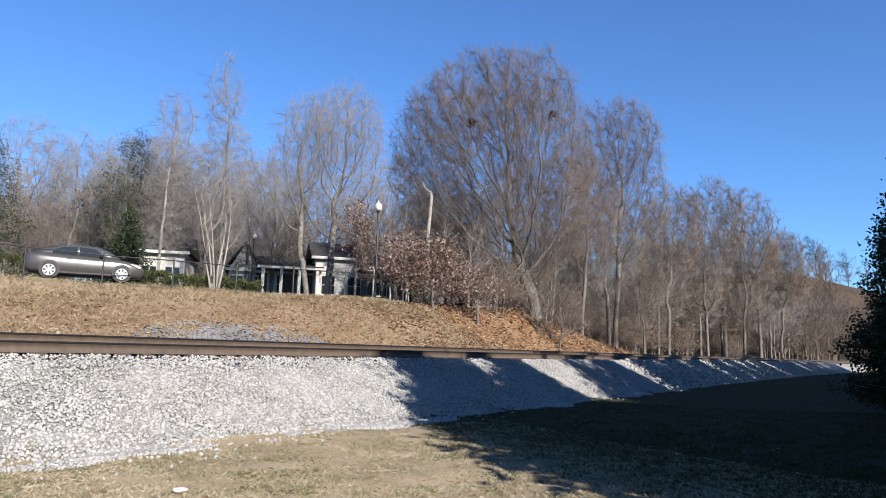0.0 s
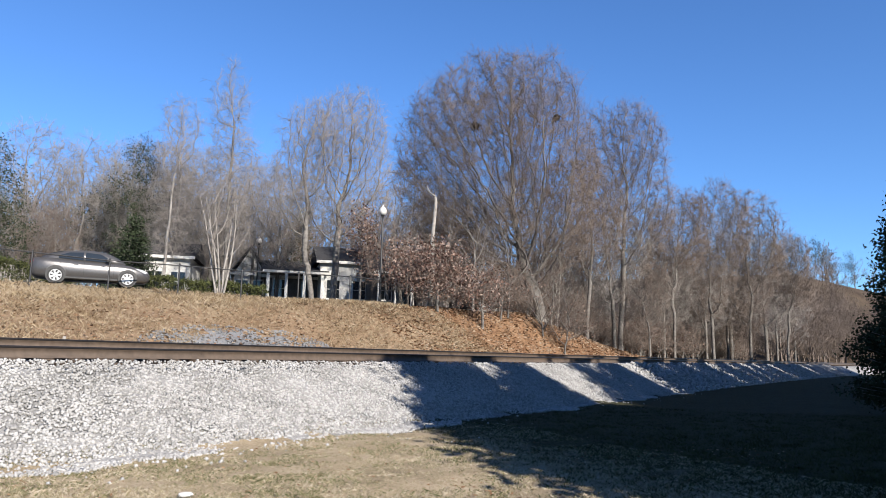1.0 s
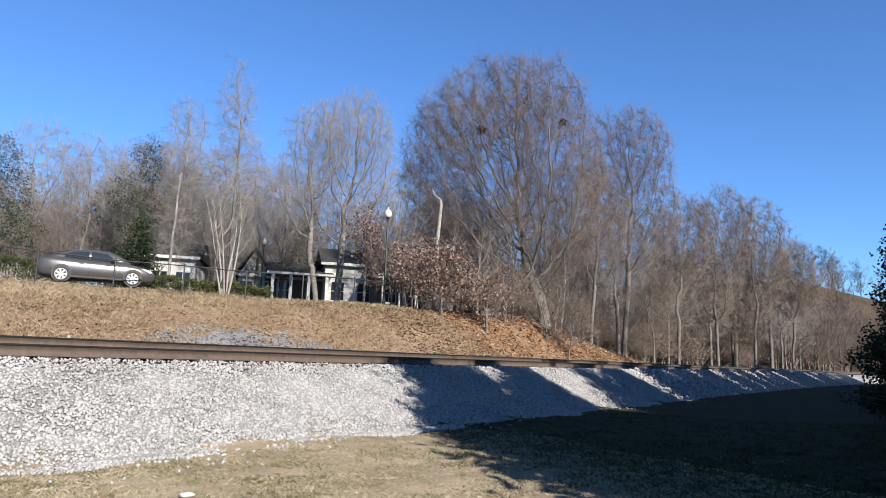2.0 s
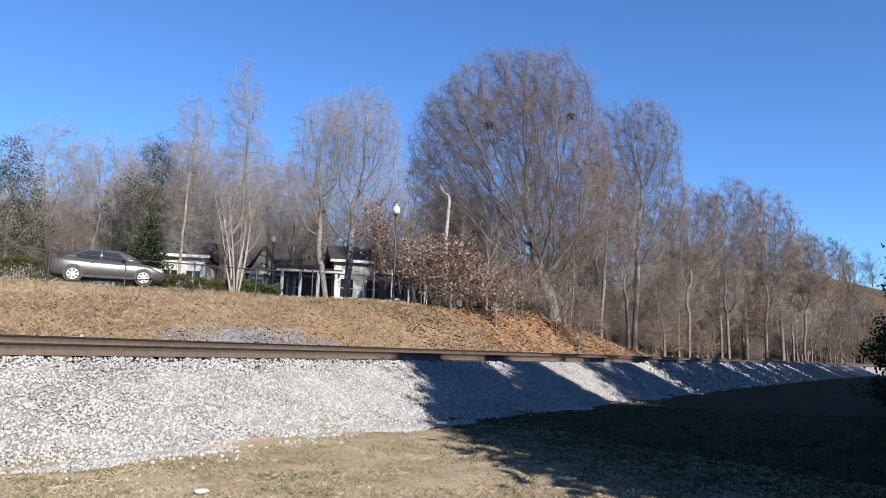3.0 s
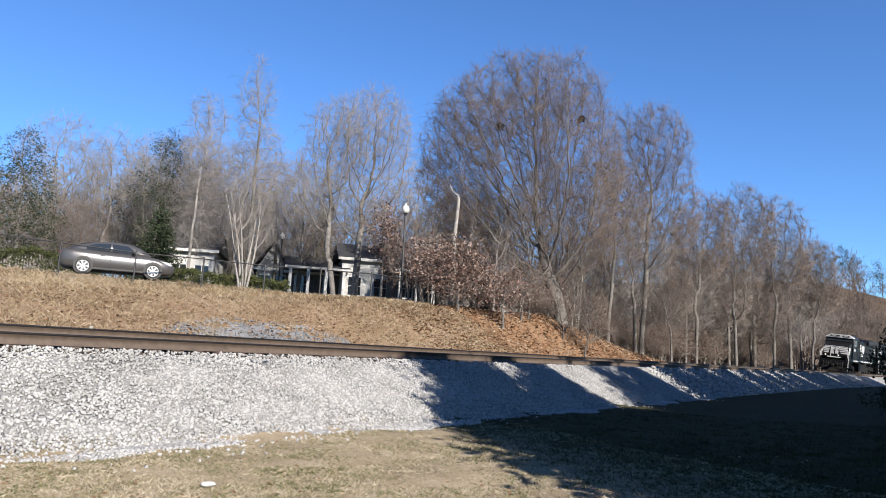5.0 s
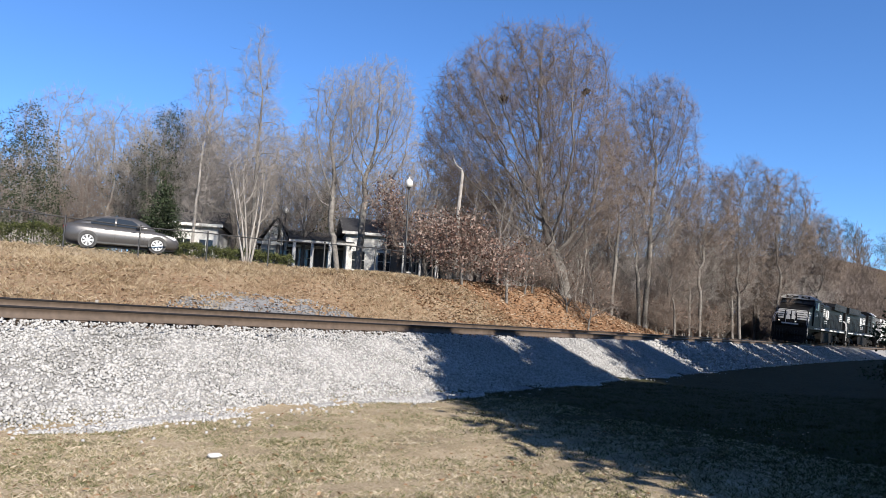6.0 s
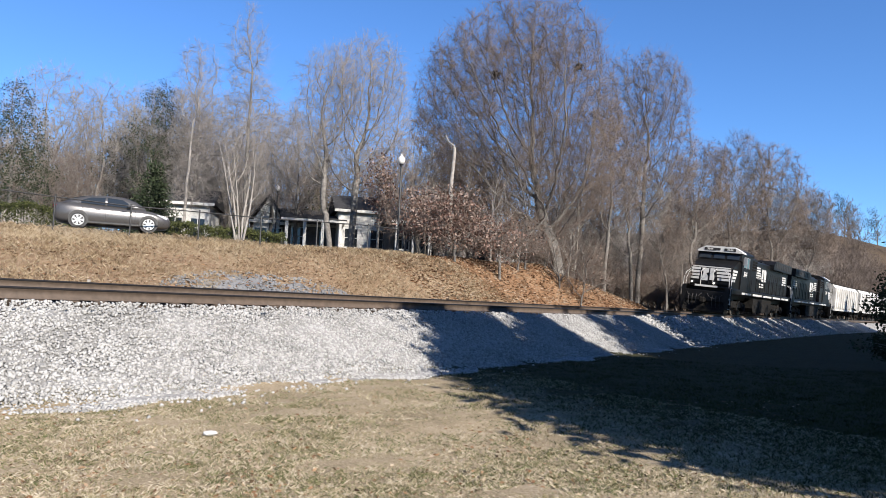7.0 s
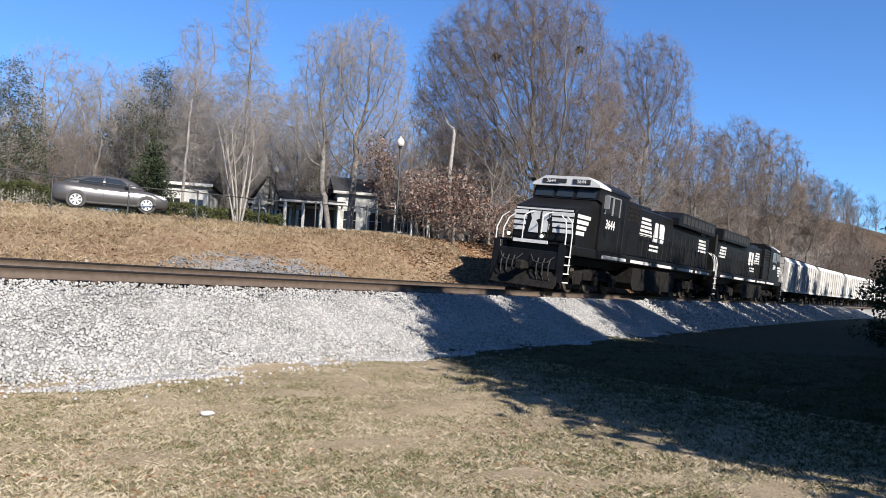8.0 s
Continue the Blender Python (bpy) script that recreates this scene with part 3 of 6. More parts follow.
def bare_tree(seed, at, label, bark=None, twigs=None, leaves=0.0, leaf_size=0.06, group="", name="bare_tree", apart=False, **kw):
    rng = random.Random(seed)
    trunk, limb, fine, ends = grow_tree(rng, **kw)
    tree = new(name)
    tree.matrix_basis = pose(at.x, at.y, at.z, 0, 0, 0 if kw.get("lean") else rng.uniform(0, 360))
    for row in trunk:
        hang("trunk", chains("trunk", [row], 9), bark or M_BARK, tree, smooth=True)
    if apart:
        for row in limb:
            hang("limb", chains("limb", [row], 6), bark or M_BARK, tree, smooth=True)
    else:
        tagged(hang("branchwork", chains("branchwork", limb, 5), bark or M_BARK, tree, smooth=True), kind="stuff")
    tagged(hang("crown", segments("crown", fine, 3), twigs or M_TWIG, tree, "bare grey-brown twigs"), kind="stuff")
    if leaves:
        pick = [e for e in ends if rng.random() < leaves and e.z < kw["tall"] * 0.9]
        tagged(hang("foliage", leaf_cloud("foliage", pick or ends, rng, 7, 0.2, leaf_size, M_DRYLEAF), M_DRYLEAF, tree, "withered brown leaves"), kind="stuff")
    return tagged(tree, label, "tree", group)


def evergreen(seed, at, tall, wide, label, low=0.05, dense=1.0, per=26, big=1.0, fluff=1.0, name="evergreen_tree"):
    rng = random.Random(seed)
    tree = new(name)
    tree.matrix_basis = pose(at.x, at.y, at.z, 0, 0, rng.uniform(0, 360))
    seg, ends = [], []
    k = int(90 * dense)
    for i in range(k):
        f = low + (1 - low) * (i + rng.random()) / k
        z = f * tall * 0.98
        ln = wide * (1 - ((f - low) / (1 - low)) ** 1.5) * rng.uniform(0.6, 1.08) + 0.15
        t = i * 2.4 + rng.random()
        o = Vector((0, 0, z))
        d = Vector((math.cos(t), math.sin(t), rng.uniform(0.0, 0.4))).normalized()
        seg.append((o, o + d * ln, 0.03 + 0.02 * (1 - f), 0.008))
        m = max(3, int(ln / wide * 14))
        for j in range(m):
            g = 0.25 + 0.75 * (j + rng.random()) / m
            ends.append(o + d * ln * g + Vector((rng.gauss(0, 0.16), rng.gauss(0, 0.16), rng.gauss(0, 0.12))) * wide * 0.4)
    hang("trunk", segments("trunk", [(Vector((0, 0, -0.3)), Vector((0, 0, tall * 0.5)), tall * 0.018, tall * 0.011), (Vector((0, 0, tall * 0.5)), Vector((0, 0, tall)), tall * 0.011, 0.01)], 9), M_BARK, tree, smooth=True)
    tagged(hang("branchwork", segments("branchwork", seg, 4), M_BARK, tree), kind="stuff")
    hang("foliage", leaf_cloud("foliage", ends, rng, per, 0.17 * fluff * wide ** 0.5, 0.055 * big * tall ** 0.35, M_NEEDLE), M_NEEDLE, tree, "dark green evergreen foliage")
    return tagged(tree, label, "tree")


def colonise(seed, blobs, up, count, step):
    """Nodes and parents of a tree whose limbs reach out for points strewn through the crown's blobs (cx, cy, cz, rx, ry, rz)."""
    rs = np.random.RandomState(seed)
    B = np.array(blobs, float)
    size = B[:, 3] * B[:, 4] * B[:, 5]
    pick = rs.choice(len(B), count, p=size / size.sum())
    d = rs.normal(size=(count, 3))
    d /= np.linalg.norm(d, axis=1)[:, None]
    goal = B[pick, :3] + d * B[pick, 3:] * (rs.uniform(0.02, 1, count) ** 0.36)[:, None]
    goal = goal[goal[:, 2] > 0.8]
    k = max(3, int((up + 0.4) / step))
    sway = np.cumsum(rs.normal(0, 0.03 * step, (k + 1, 2)), 0)
    aim = (B[:, :3] * size[:, None]).sum(0) / size.sum()
    f = np.linspace(0, 1, k + 1)
    P = [np.array([sway[i, 0] + aim[0] * 0.35 * f[i] ** 2, sway[i, 1], -0.4 + (up + 0.4) * f[i]]) for i in range(k + 1)]
    par = [-1] + list(range(k))
    way = [np.array([0.0, 0, 1])] * (k + 1)
    kids = [1] * k + [0]
    near = np.zeros(len(goal), int)
    best = np.full(len(goal), 1e9)
    fresh = list(range(k // 2, k + 1))
    for _ in range(170):
        if len(goal) == 0 or not fresh:
            break
        Q = np.array([P[i] for i in fresh])
        D = ((goal[:, None] - Q[None]) ** 2).sum(-1)
        j = D.argmin(1)
        dj = D[np.arange(len(goal)), j]
        win = dj < best
        near[win], best[win] = np.array(fresh)[j[win]], dj[win]
        keep = best > (1.15 * step) ** 2
        goal, near, best = goal[keep], near[keep], best[keep]
        if len(goal) == 0:
            break
        load = np.array(kids)
        load[: k // 2] = 9
        stuck = np.nonzero(load[near] > 2)[0]
        if len(stuck):
            spare = np.nonzero(load <= 2)[0]
            D = ((goal[stuck, None] - np.array(P)[spare][None]) ** 2).sum(-1)
            j = D.argmin(1)
            near[stuck], best[stuck] = spare[j], D[np.arange(len(stuck)), j]
        pull = goal - np.array(P)[near]
        pull /= np.linalg.norm(pull, axis=1)[:, None] + 1e-9
        nodes, inv = np.unique(near, return_inverse=True)
        sums = np.zeros((len(nodes), 3))
        np.add.at(sums, inv, pull)
        sums /= np.linalg.norm(sums, axis=1)[:, None] + 1e-9
        fresh = []
        for i, v in zip(nodes, sums):
            v = v + way[i] * 0.4 + rs.normal(0, 0.2, 3)
            v /= np.linalg.norm(v) + 1e-9
            P.append(P[i] + v * step)
            way.append(v)
            par.append(int(i))
            kids.append(0)
            kids[i] += 1
            fresh.append(len(P) - 1)
    return np.array(P), np.array(par)


def spikes(name, p, v, r):
    """Thin pointed twigs from p along v."""
    k = len(p)
    d = v / (np.linalg.norm(v, axis=1)[:, None] + 1e-9)
    a = np.cross(d, [0.31, 0.9, 0.2])
    a /= np.linalg.norm(a, axis=1)[:, None] + 1e-9
    b = np.cross(d, a)
    t = np.arange(3) * 2 * math.pi / 3
    ring = p[:, None] + (a[:, None] * np.cos(t)[None, :, None] + b[:, None] * np.sin(t)[None, :, None]) * r[:, None, None]
    V = np.concatenate([ring, (p + v)[:, None]], 1)
    F = np.array([[0, 1, 3], [1, 2, 3], [2, 0, 3]])[None] + (np.arange(k) * 4)[:, None, None]
    return arrays(name, V.reshape(-1, 3), F.reshape(-1, 3))


def crown_tree(seed, at, blobs, label, up=2.5, count=900, step=0.38, r=0.3, tip=0.007, tw=4, sub=3, reach=0.75, twig_r=0.0055, bark=None, twigs=None, leaves=0.0, leaf_size=0.06, leaf=None, per=6, group="", name="bare_tree"):
    """A tree with trunk, main limbs, branchwork and a crown of fine twigs; leaves: the share of twigs that carry some."""
    P, par = colonise(seed, blobs, up, count, step)
    n = len(P)
    load = np.ones(n)
    load[par[par >= 0]] = 0
    for i in range(n - 1, 0, -1):
        load[par[i]] += load[i]
    rad = tip * load ** (math.log(r / tip) / math.log(max(2.0, load[0])))
    heavy, others = {}, {}
    for i in range(1, n):
        q = par[i]
        if q not in heavy or load[i] > load[heavy[q]]:
            if q in heavy:
                others.setdefault(q, []).append(heavy[q])
            heavy[q] = i
        else:
            others.setdefault(q, []).append(i)
    rows, todo = [], [(None, 0)]
    while todo:
        start, i = todo.pop(0)
        row = [] if start is None else [(Vector(P[start]), rad[i])]
        while True:
            row.append((Vector(P[i]), rad[i] * (1.5 if i == 0 else 1.15 if i == 1 else 1)))
            todo += [(i, c) for c in others.get(i, [])]
            if i not in heavy:
                break
            i = heavy[i]
        rows.append(row)
    tree = new(name)
    tree.matrix_basis = pose(at.x, at.y, at.z)
    bark = bark or M_BARK
    hang("trunk", chains("trunk", rows[:1], 10), bark, tree, smooth=True)
    rest = sorted(rows[1:], key=lambda w: -w[0][1])
    for row in rest[:16]:
        hang("limb", chains("limb", [row], 7), bark, tree, smooth=True)
    thick = [w for w in rest[16:] if w[0][1] > 0.03]
    thin = [w for w in rest[16:] if w[0][1] <= 0.03]
    if thick:
        tagged(hang("branchwork", chains("branchwork", thick, 5), bark, tree, smooth=True), kind="stuff")
    if thin:
        tagged(hang("branchwork", chains("branchwork", thin, 3), twigs or M_TWIG, tree, smooth=True), kind="stuff")
    rs = np.random.RandomState(seed + 1)
    light = np.nonzero((load <= 12) & (par >= 0))[0]
    if len(light):
        src = np.repeat(light, tw)
        f = rs.uniform(0, 1, (len(src), 1))
        d0 = P[src] - P[par[src]]
        d0 /= np.linalg.norm(d0, axis=1)[:, None] + 1e-9
        o = P[par[src]] + (P[src] - P[par[src]]) * f
        side = rs.normal(size=(len(src), 3))
        side /= np.linalg.norm(side, axis=1)[:, None]
        d = d0 * 0.7 + side * 0.85 + [0, 0, 0.22]
        d /= np.linalg.norm(d, axis=1)[:, None]
        v = d * rs.uniform(0.35, 1.0, (len(src), 1)) * reach
        o2, v2 = np.repeat(o, sub, 0), np.repeat(v, sub, 0)
        g = rs.uniform(0.25, 0.9, (len(o2), 1))
        side = rs.normal(size=(len(o2), 3))
        side /= np.linalg.norm(side, axis=1)[:, None]
        v3 = (v2 * 0.62 + side * np.linalg.norm(v2, axis=1)[:, None] * 0.5) * rs.uniform(0.4, 0.9, (len(o2), 1))
        p3 = o2 + v2 * g
        allp, allv = np.concatenate([o, p3]), np.concatenate([v, v3])
        rr = np.concatenate([np.full(len(o), twig_r), np.full(len(p3), twig_r * 0.66)])
        tagged(hang("crown", spikes("crown", allp, allv, rr), twigs or M_TWIG, tree, "bare grey-brown twigs"), kind="stuff")
        if leaves:
            ends = (o + v)[rs.uniform(size=len(o)) < leaves]
            if len(ends):
                m = leaf or M_DRYLEAF
                tagged(hang("foliage", leaf_cloud("foliage", ends, random, per, 0.13 + leaf_size, leaf_size, m), m, tree, "dark green needles" if leaf else "withered brown leaves"), kind="stuff")
    return tagged(tree, label, "tree", group)


def blobs_at(at, rows):
    """Crown blobs in a tree's space from the side ratio, height ratio and half sizes at its depth."""
    y = at.y
    return [(u * y - at.x, 0, 1.57 + v * y - at.z, ru * y, ru * y * 0.9, rv * y) for u, v, ru, rv in rows]


def top(at, y, v):
    return 1.55 + v * y - at.z


def trees():
    p = stand(0.156, 46)
    oak = crown_tree(11, p, blobs_at(p, [(0.09, 0.27, 0.15, 0.165), (0.135, 0.36, 0.085, 0.085), (0.0, 0.27, 0.062, 0.11), (0.165, 0.2, 0.085, 0.1), (0.03, 0.18, 0.07, 0.07)]), "very large spreading bare oak above the track",
                     up=3.2, count=6500, step=0.36, r=0.4, tip=0.0075, tw=5, sub=4, reach=1.0, twig_r=0.0085, leaves=0.004)
    for u, v, r in ((0.178, 0.346, 0.26), (0.06, 0.33, 0.18)):
        e = oak.matrix_basis.inverted() @ Vector((u * 45, 45, 1.55 + v * 45))
        pts = [e + Vector((random.gauss(0, r * 0.4), random.gauss(0, r * 0.4), random.gauss(0, r * 0.35))) for _ in range(24)]
        hang("leaf_nest", leaf_cloud("leaf_nest", pts, random, 10, 0.08, 0.09, M_NEST), M_NEST, oak, "dark ball of dead leaves")
    # seed, side ratio, depth, crown, label, bark, twigs, leaves, trunk radius, trunk height, points
    rows = (
        (12, 0.268, 54, [(0.285, 0.29, 0.058, 0.085), (0.295, 0.21, 0.058, 0.09), (0.245, 0.27, 0.045, 0.1)], "tall bare hardwood with a few brown leaves", M_BARK, M_TWIG, 0.03, 0.3, 4.0, 1300),
        (13, -0.136, 43, [(-0.122, 0.30, 0.06, 0.08), (-0.092, 0.25, 0.036, 0.07), (-0.145, 0.21, 0.055, 0.06)], "wide bare oak with pale limbs", M_BARK, M_TWIGP, 0, 0.33, 2.6, 1000),
        (17, -0.165, 42, [(-0.176, 0.29, 0.046, 0.075), (-0.20, 0.23, 0.04, 0.07)], "bare oak with two pale leaning limbs", M_BARK, M_TWIGP, 0, 0.27, 2.0, 750),
        (14, -0.288, 44, [(-0.297, 0.335, 0.03, 0.085), (-0.285, 0.22, 0.045, 0.1)], "tall narrow bare tree with upright branches", M_BARK, M_TWIGP, 0, 0.2, 11.5, 560),
        (18, -0.362, 50, [(-0.366, 0.29, 0.032, 0.08), (-0.36, 0.19, 0.045, 0.08)], "slim bare tree with grey twigs", M_BARK, M_TWIGP, 0, 0.17, 10.0, 420),
        (16, -0.372, 38, [(-0.365, 0.23, 0.028, 0.09), (-0.37, 0.16, 0.03, 0.05)], "slender bare tree with pale bark", M_PALE, M_TWIGP, 0, 0.13, 6.5, 420),
        (19, 0.222, 50, [(0.235, 0.20, 0.045, 0.10)], "bare hardwood with brown leaves on the lower limbs", M_BARK, M_TWIG, 0.1, 0.2, 4.0, 480),
        (20, 0.345, 58, [(0.355, 0.18, 0.045, 0.065), (0.33, 0.13, 0.03, 0.05)], "bare hardwood holding many orange-brown leaves", M_BARK, M_TWIG, 0.16, 0.2, 4.0, 560),
        (21, 0.40, 64, [(0.41, 0.19, 0.048, 0.07), (0.385, 0.12, 0.045, 0.07)], "round-crowned bare hardwood on the slope", M_BARK, M_TWIG, 0, 0.22, 4.0, 620),
        (22, 0.452, 72, [(0.46, 0.17, 0.052, 0.075), (0.44, 0.1, 0.045, 0.07)], "round-crowned bare hardwood on the slope", M_BARK, M_TWIG, 0, 0.24, 4.0, 620),
        (23, 0.505, 84, [(0.51, 0.125, 0.04, 0.06)], "lower bare hardwood where the wood falls away", M_BARK, M_TWIG, 0, 0.22, 3.0, 420),
        (24, 0.03, 52, [(0.03, 0.16, 0.06, 0.08)], "bare hardwood in the shade of the oak", M_BARK, M_TWIG, 0.03, 0.2, 4.0, 480),
    )
    for seed, u, y, crown, label, bark, twigs, leaves, r, up, count in rows:
        p = stand(u, y)
        crown_tree(seed, p, blobs_at(p, crown), label, up=up, count=int(count * 2.6), step=0.36, r=r * 0.62, tw=5, sub=4, bark=bark, twigs=twigs, leaves=leaves, leaf_size=0.055, per=5, reach=0.9, twig_r=0.0075 * y / 45)
    p = stand(-0.294, 34.6)
    bare_tree(15, p, "pale multi-stemmed bare crape myrtle", tall=7.2, wide=1.25, low=0.3, limbs=20, kids=(6, 5), r=0.08, stems=5, bark=M_PALE, twigs=M_TWIGP, apart=True)
    # straggly evergreens between the bare trees
    for seed, u, y, crown, label, share in (
            (25, -0.425, 52, [(-0.418, 0.265, 0.026, 0.035), (-0.437, 0.215, 0.028, 0.035), (-0.405, 0.19, 0.026, 0.04), (-0.428, 0.15, 0.03, 0.03)], "straggly tall evergreen among bare trees", 0.34),
            (26, -0.625, 44, [(-0.625, 0.22, 0.042, 0.075), (-0.60, 0.15, 0.045, 0.06), (-0.65, 0.14, 0.04, 0.06)], "broad dark evergreen tree with uneven crown", 0.34),
            (27, -0.47, 58, [(-0.47, 0.18, 0.035, 0.05), (-0.455, 0.13, 0.03, 0.04)], "thin evergreen behind the lane", 0.28)):
        p = stand(u, y)
        crown_tree(seed, p, blobs_at(p, crown), label, up=4, count=620, step=0.42, r=0.16, leaves=share, leaf_size=0.06, leaf=M_NEEDLE, per=26, name="evergreen_tree")
    protos = []
    for i, (tall, wide, r) in enumerate(((14, 3.8, 0.2), (16, 4.4, 0.24), (12, 3.4, 0.16))):
        at = stand((-0.50, -0.57, 0.42)[i], (56, 60, 76)[i])
        blobs = [(0.3 * (i - 1), 0.2, tall * 0.66, wide, wide, tall * 0.32), (-0.5, 0, tall * 0.45, wide * 0.8, wide * 0.9, tall * 0.25)]
        protos.append(crown_tree(30 + i, at, blobs, "bare winter hardwood with grey twigs", up=tall * 0.3, count=900, step=0.48, r=r * 0.8, tw=4, sub=3, reach=1.1, twig_r=0.011, twigs=(M_TWIGP, M_TWIGP, M_TWIG)[i], group="bare woodland trees"))
    rng = random.Random(5)
    spots = [(-0.64, 60, .8), (-0.43, 56, .75), (-0.53, 52, .62), (-0.22, 62, .8), (-0.09, 64, .9), (-0.02, 58, .8), (0.06, 60, 0.9), (0.22, 62, 1.0), (0.30, 60, 0.85), (0.31, 50, 0.6),
             (0.37, 72, 1.0), (0.425, 78, 1.05), (0.475, 86, 1.0), (0.49, 96, .9), (0.35, 76, 1.0), (0.515, 112, .85), (-0.32, 64, .85), (-0.26, 66, .9), (-0.60, 70, .95), (-0.50, 66, 0.85), (-0.46, 62, .8), (-0.17, 66, .85), (-0.40, 60, .95), (-0.55, 58, .75),
             (-0.36, 56, .85), (-0.31, 54, .8), (-0.25, 55, .85), (-0.215, 52, .7), (-0.34, 70, 1.1), (-0.28, 74, 1.1), (-0.44, 68, 1.05), (-0.24, 72, 1.1), (-0.15, 70, .95), (-0.10, 56, .7), (-0.19, 56, .7), (-0.40, 54, .8), (-0.335, 58, .9), (-0.05, 62, .95), (0.01, 66, 1.0), (0.12, 58, .9), (0.17, 60, .9), (0.26, 54, .75), (0.33, 62, .8), (0.39, 68, .85)]
    for u, y, k in spots:
        at = stand(u, y)
        copy_thing(protos[rng.randrange(3)], pose(at.x, at.y, at.z, 0, 0, rng.uniform(0, 360)) @ Matrix.Scale(k, 4))
    saps = [bare_tree(50 + i, stand(0.06 + 0.05 * i, 40 + i), "slim bare sapling at the edge of the wood", tall=(6.5, 8.5, 5)[i], wide=(1.5, 1.7, 1.7)[i], low=(0.3, 0.3, 0.1)[i], limbs=14, kids=(5, 4), r=0.06, twig=0.008, bark=(M_PALE, M_BARK, M_BARK)[i], twigs=(M_TWIGP, M_TWIG, M_TWIG)[i], lean=(0.14, 0.06, 0.0)[i], group="saplings", name="sapling") for i in range(3)]
    for i in range(60):
        s = rng.uniform(2, 66)
        n = crest(s)[0] + rng.uniform(0.8, 7.0) - (2.0 if s > 24 else 0)
        x, y = plan(s, n)
        copy_thing(saps[rng.randrange(3)], pose(x, y, float(height(s, n)), rng.uniform(-5, 5), rng.uniform(-5, 5), rng.uniform(-60, 60) if s > 25 else rng.uniform(0, 360)) @ Matrix.Scale(rng.uniform(0.75, 1.35), 4))
    # brush at the foot of the trees
    brush = []
    for i in range(2):
        at = stand((0.10, 0.19)[i], (40, 42)[i])
        h = (3.2, 4.4)[i]
        brush.append(crown_tree(60 + i, at, [(0, 0, h * 0.55, 1.6, 1.6, h * 0.5), (0.5, 0.3, h * 0.3, 1.7, 1.5, h * 0.3)], "tangled bare brush with some withered leaves", up=0.5, count=420, step=0.26, r=0.05, tw=4, sub=3, reach=0.6, twig_r=0.006, leaves=(0.1, 0.03)[i], leaf_size=0.075, per=4, group="woodland brush", name="bare_bush"))
    for i in range(72):
        s = 3 + 66 * rng.random() if i < 50 else rng.uniform(22, 70)
        n = crest(s)[0] + rng.uniform(-0.4, 5.0) - (1.8 if s > 24 else 0)
        x, y = plan(s, n)
        copy_thing(brush[rng.randrange(2)], pose(x, y, float(height(s, n)) - 0.05, 0, 0, rng.uniform(0, 360)) @ Matrix.Scale(rng.uniform(0.6, 1.15), 4))
    # shrubs and young beeches that keep their brown leaves
    for i, (u, y, crown, count, den) in enumerate((
            (0.012, 36.2, [(0.0, 0.118, 0.04, 0.042), (-0.035, 0.115, 0.026, 0.03), (0.032, 0.105, 0.03, 0.04), (0.03, 0.062, 0.034, 0.03)], 900, 0.8),
            (0.075, 37.2, [(0.075, 0.085, 0.03, 0.035)], 320, 0.4),
            (-0.098, 40, [(-0.10, 0.165, 0.022, 0.042), (-0.088, 0.13, 0.018, 0.03)], 360, 0.75),
            (-0.045, 38.5, [(-0.045, 0.13, 0.02, 0.03)], 200, 0.5))):
        p = stand(u, y)
        crown_tree(70 + i, p, blobs_at(p, crown), "bushy young oak holding withered reddish-brown leaves", up=0.8 if i != 2 else 3.0, count=count, step=0.27, r=0.07, tw=4, sub=2, reach=0.5, twig_r=0.006, leaves=den, leaf_size=0.08, per=5, name="leafy_shrub")
    evergreen(92, stand(-0.418, 46), 5.5, 1.8, "dark evergreen beside the pale building", 0.05, 0.8, 12)
    evergreen(93, stand(-0.185, 58), 8.5, 2.2, "conical dark evergreen behind the roof", 0.05, 0.7, 10)
    evergreen(94, stand(0.72, 21), 8.5, 2.3, "dark cedar with foliage to the ground", 0.0, 3.4, 34, 0.55, 0.55)


trees()


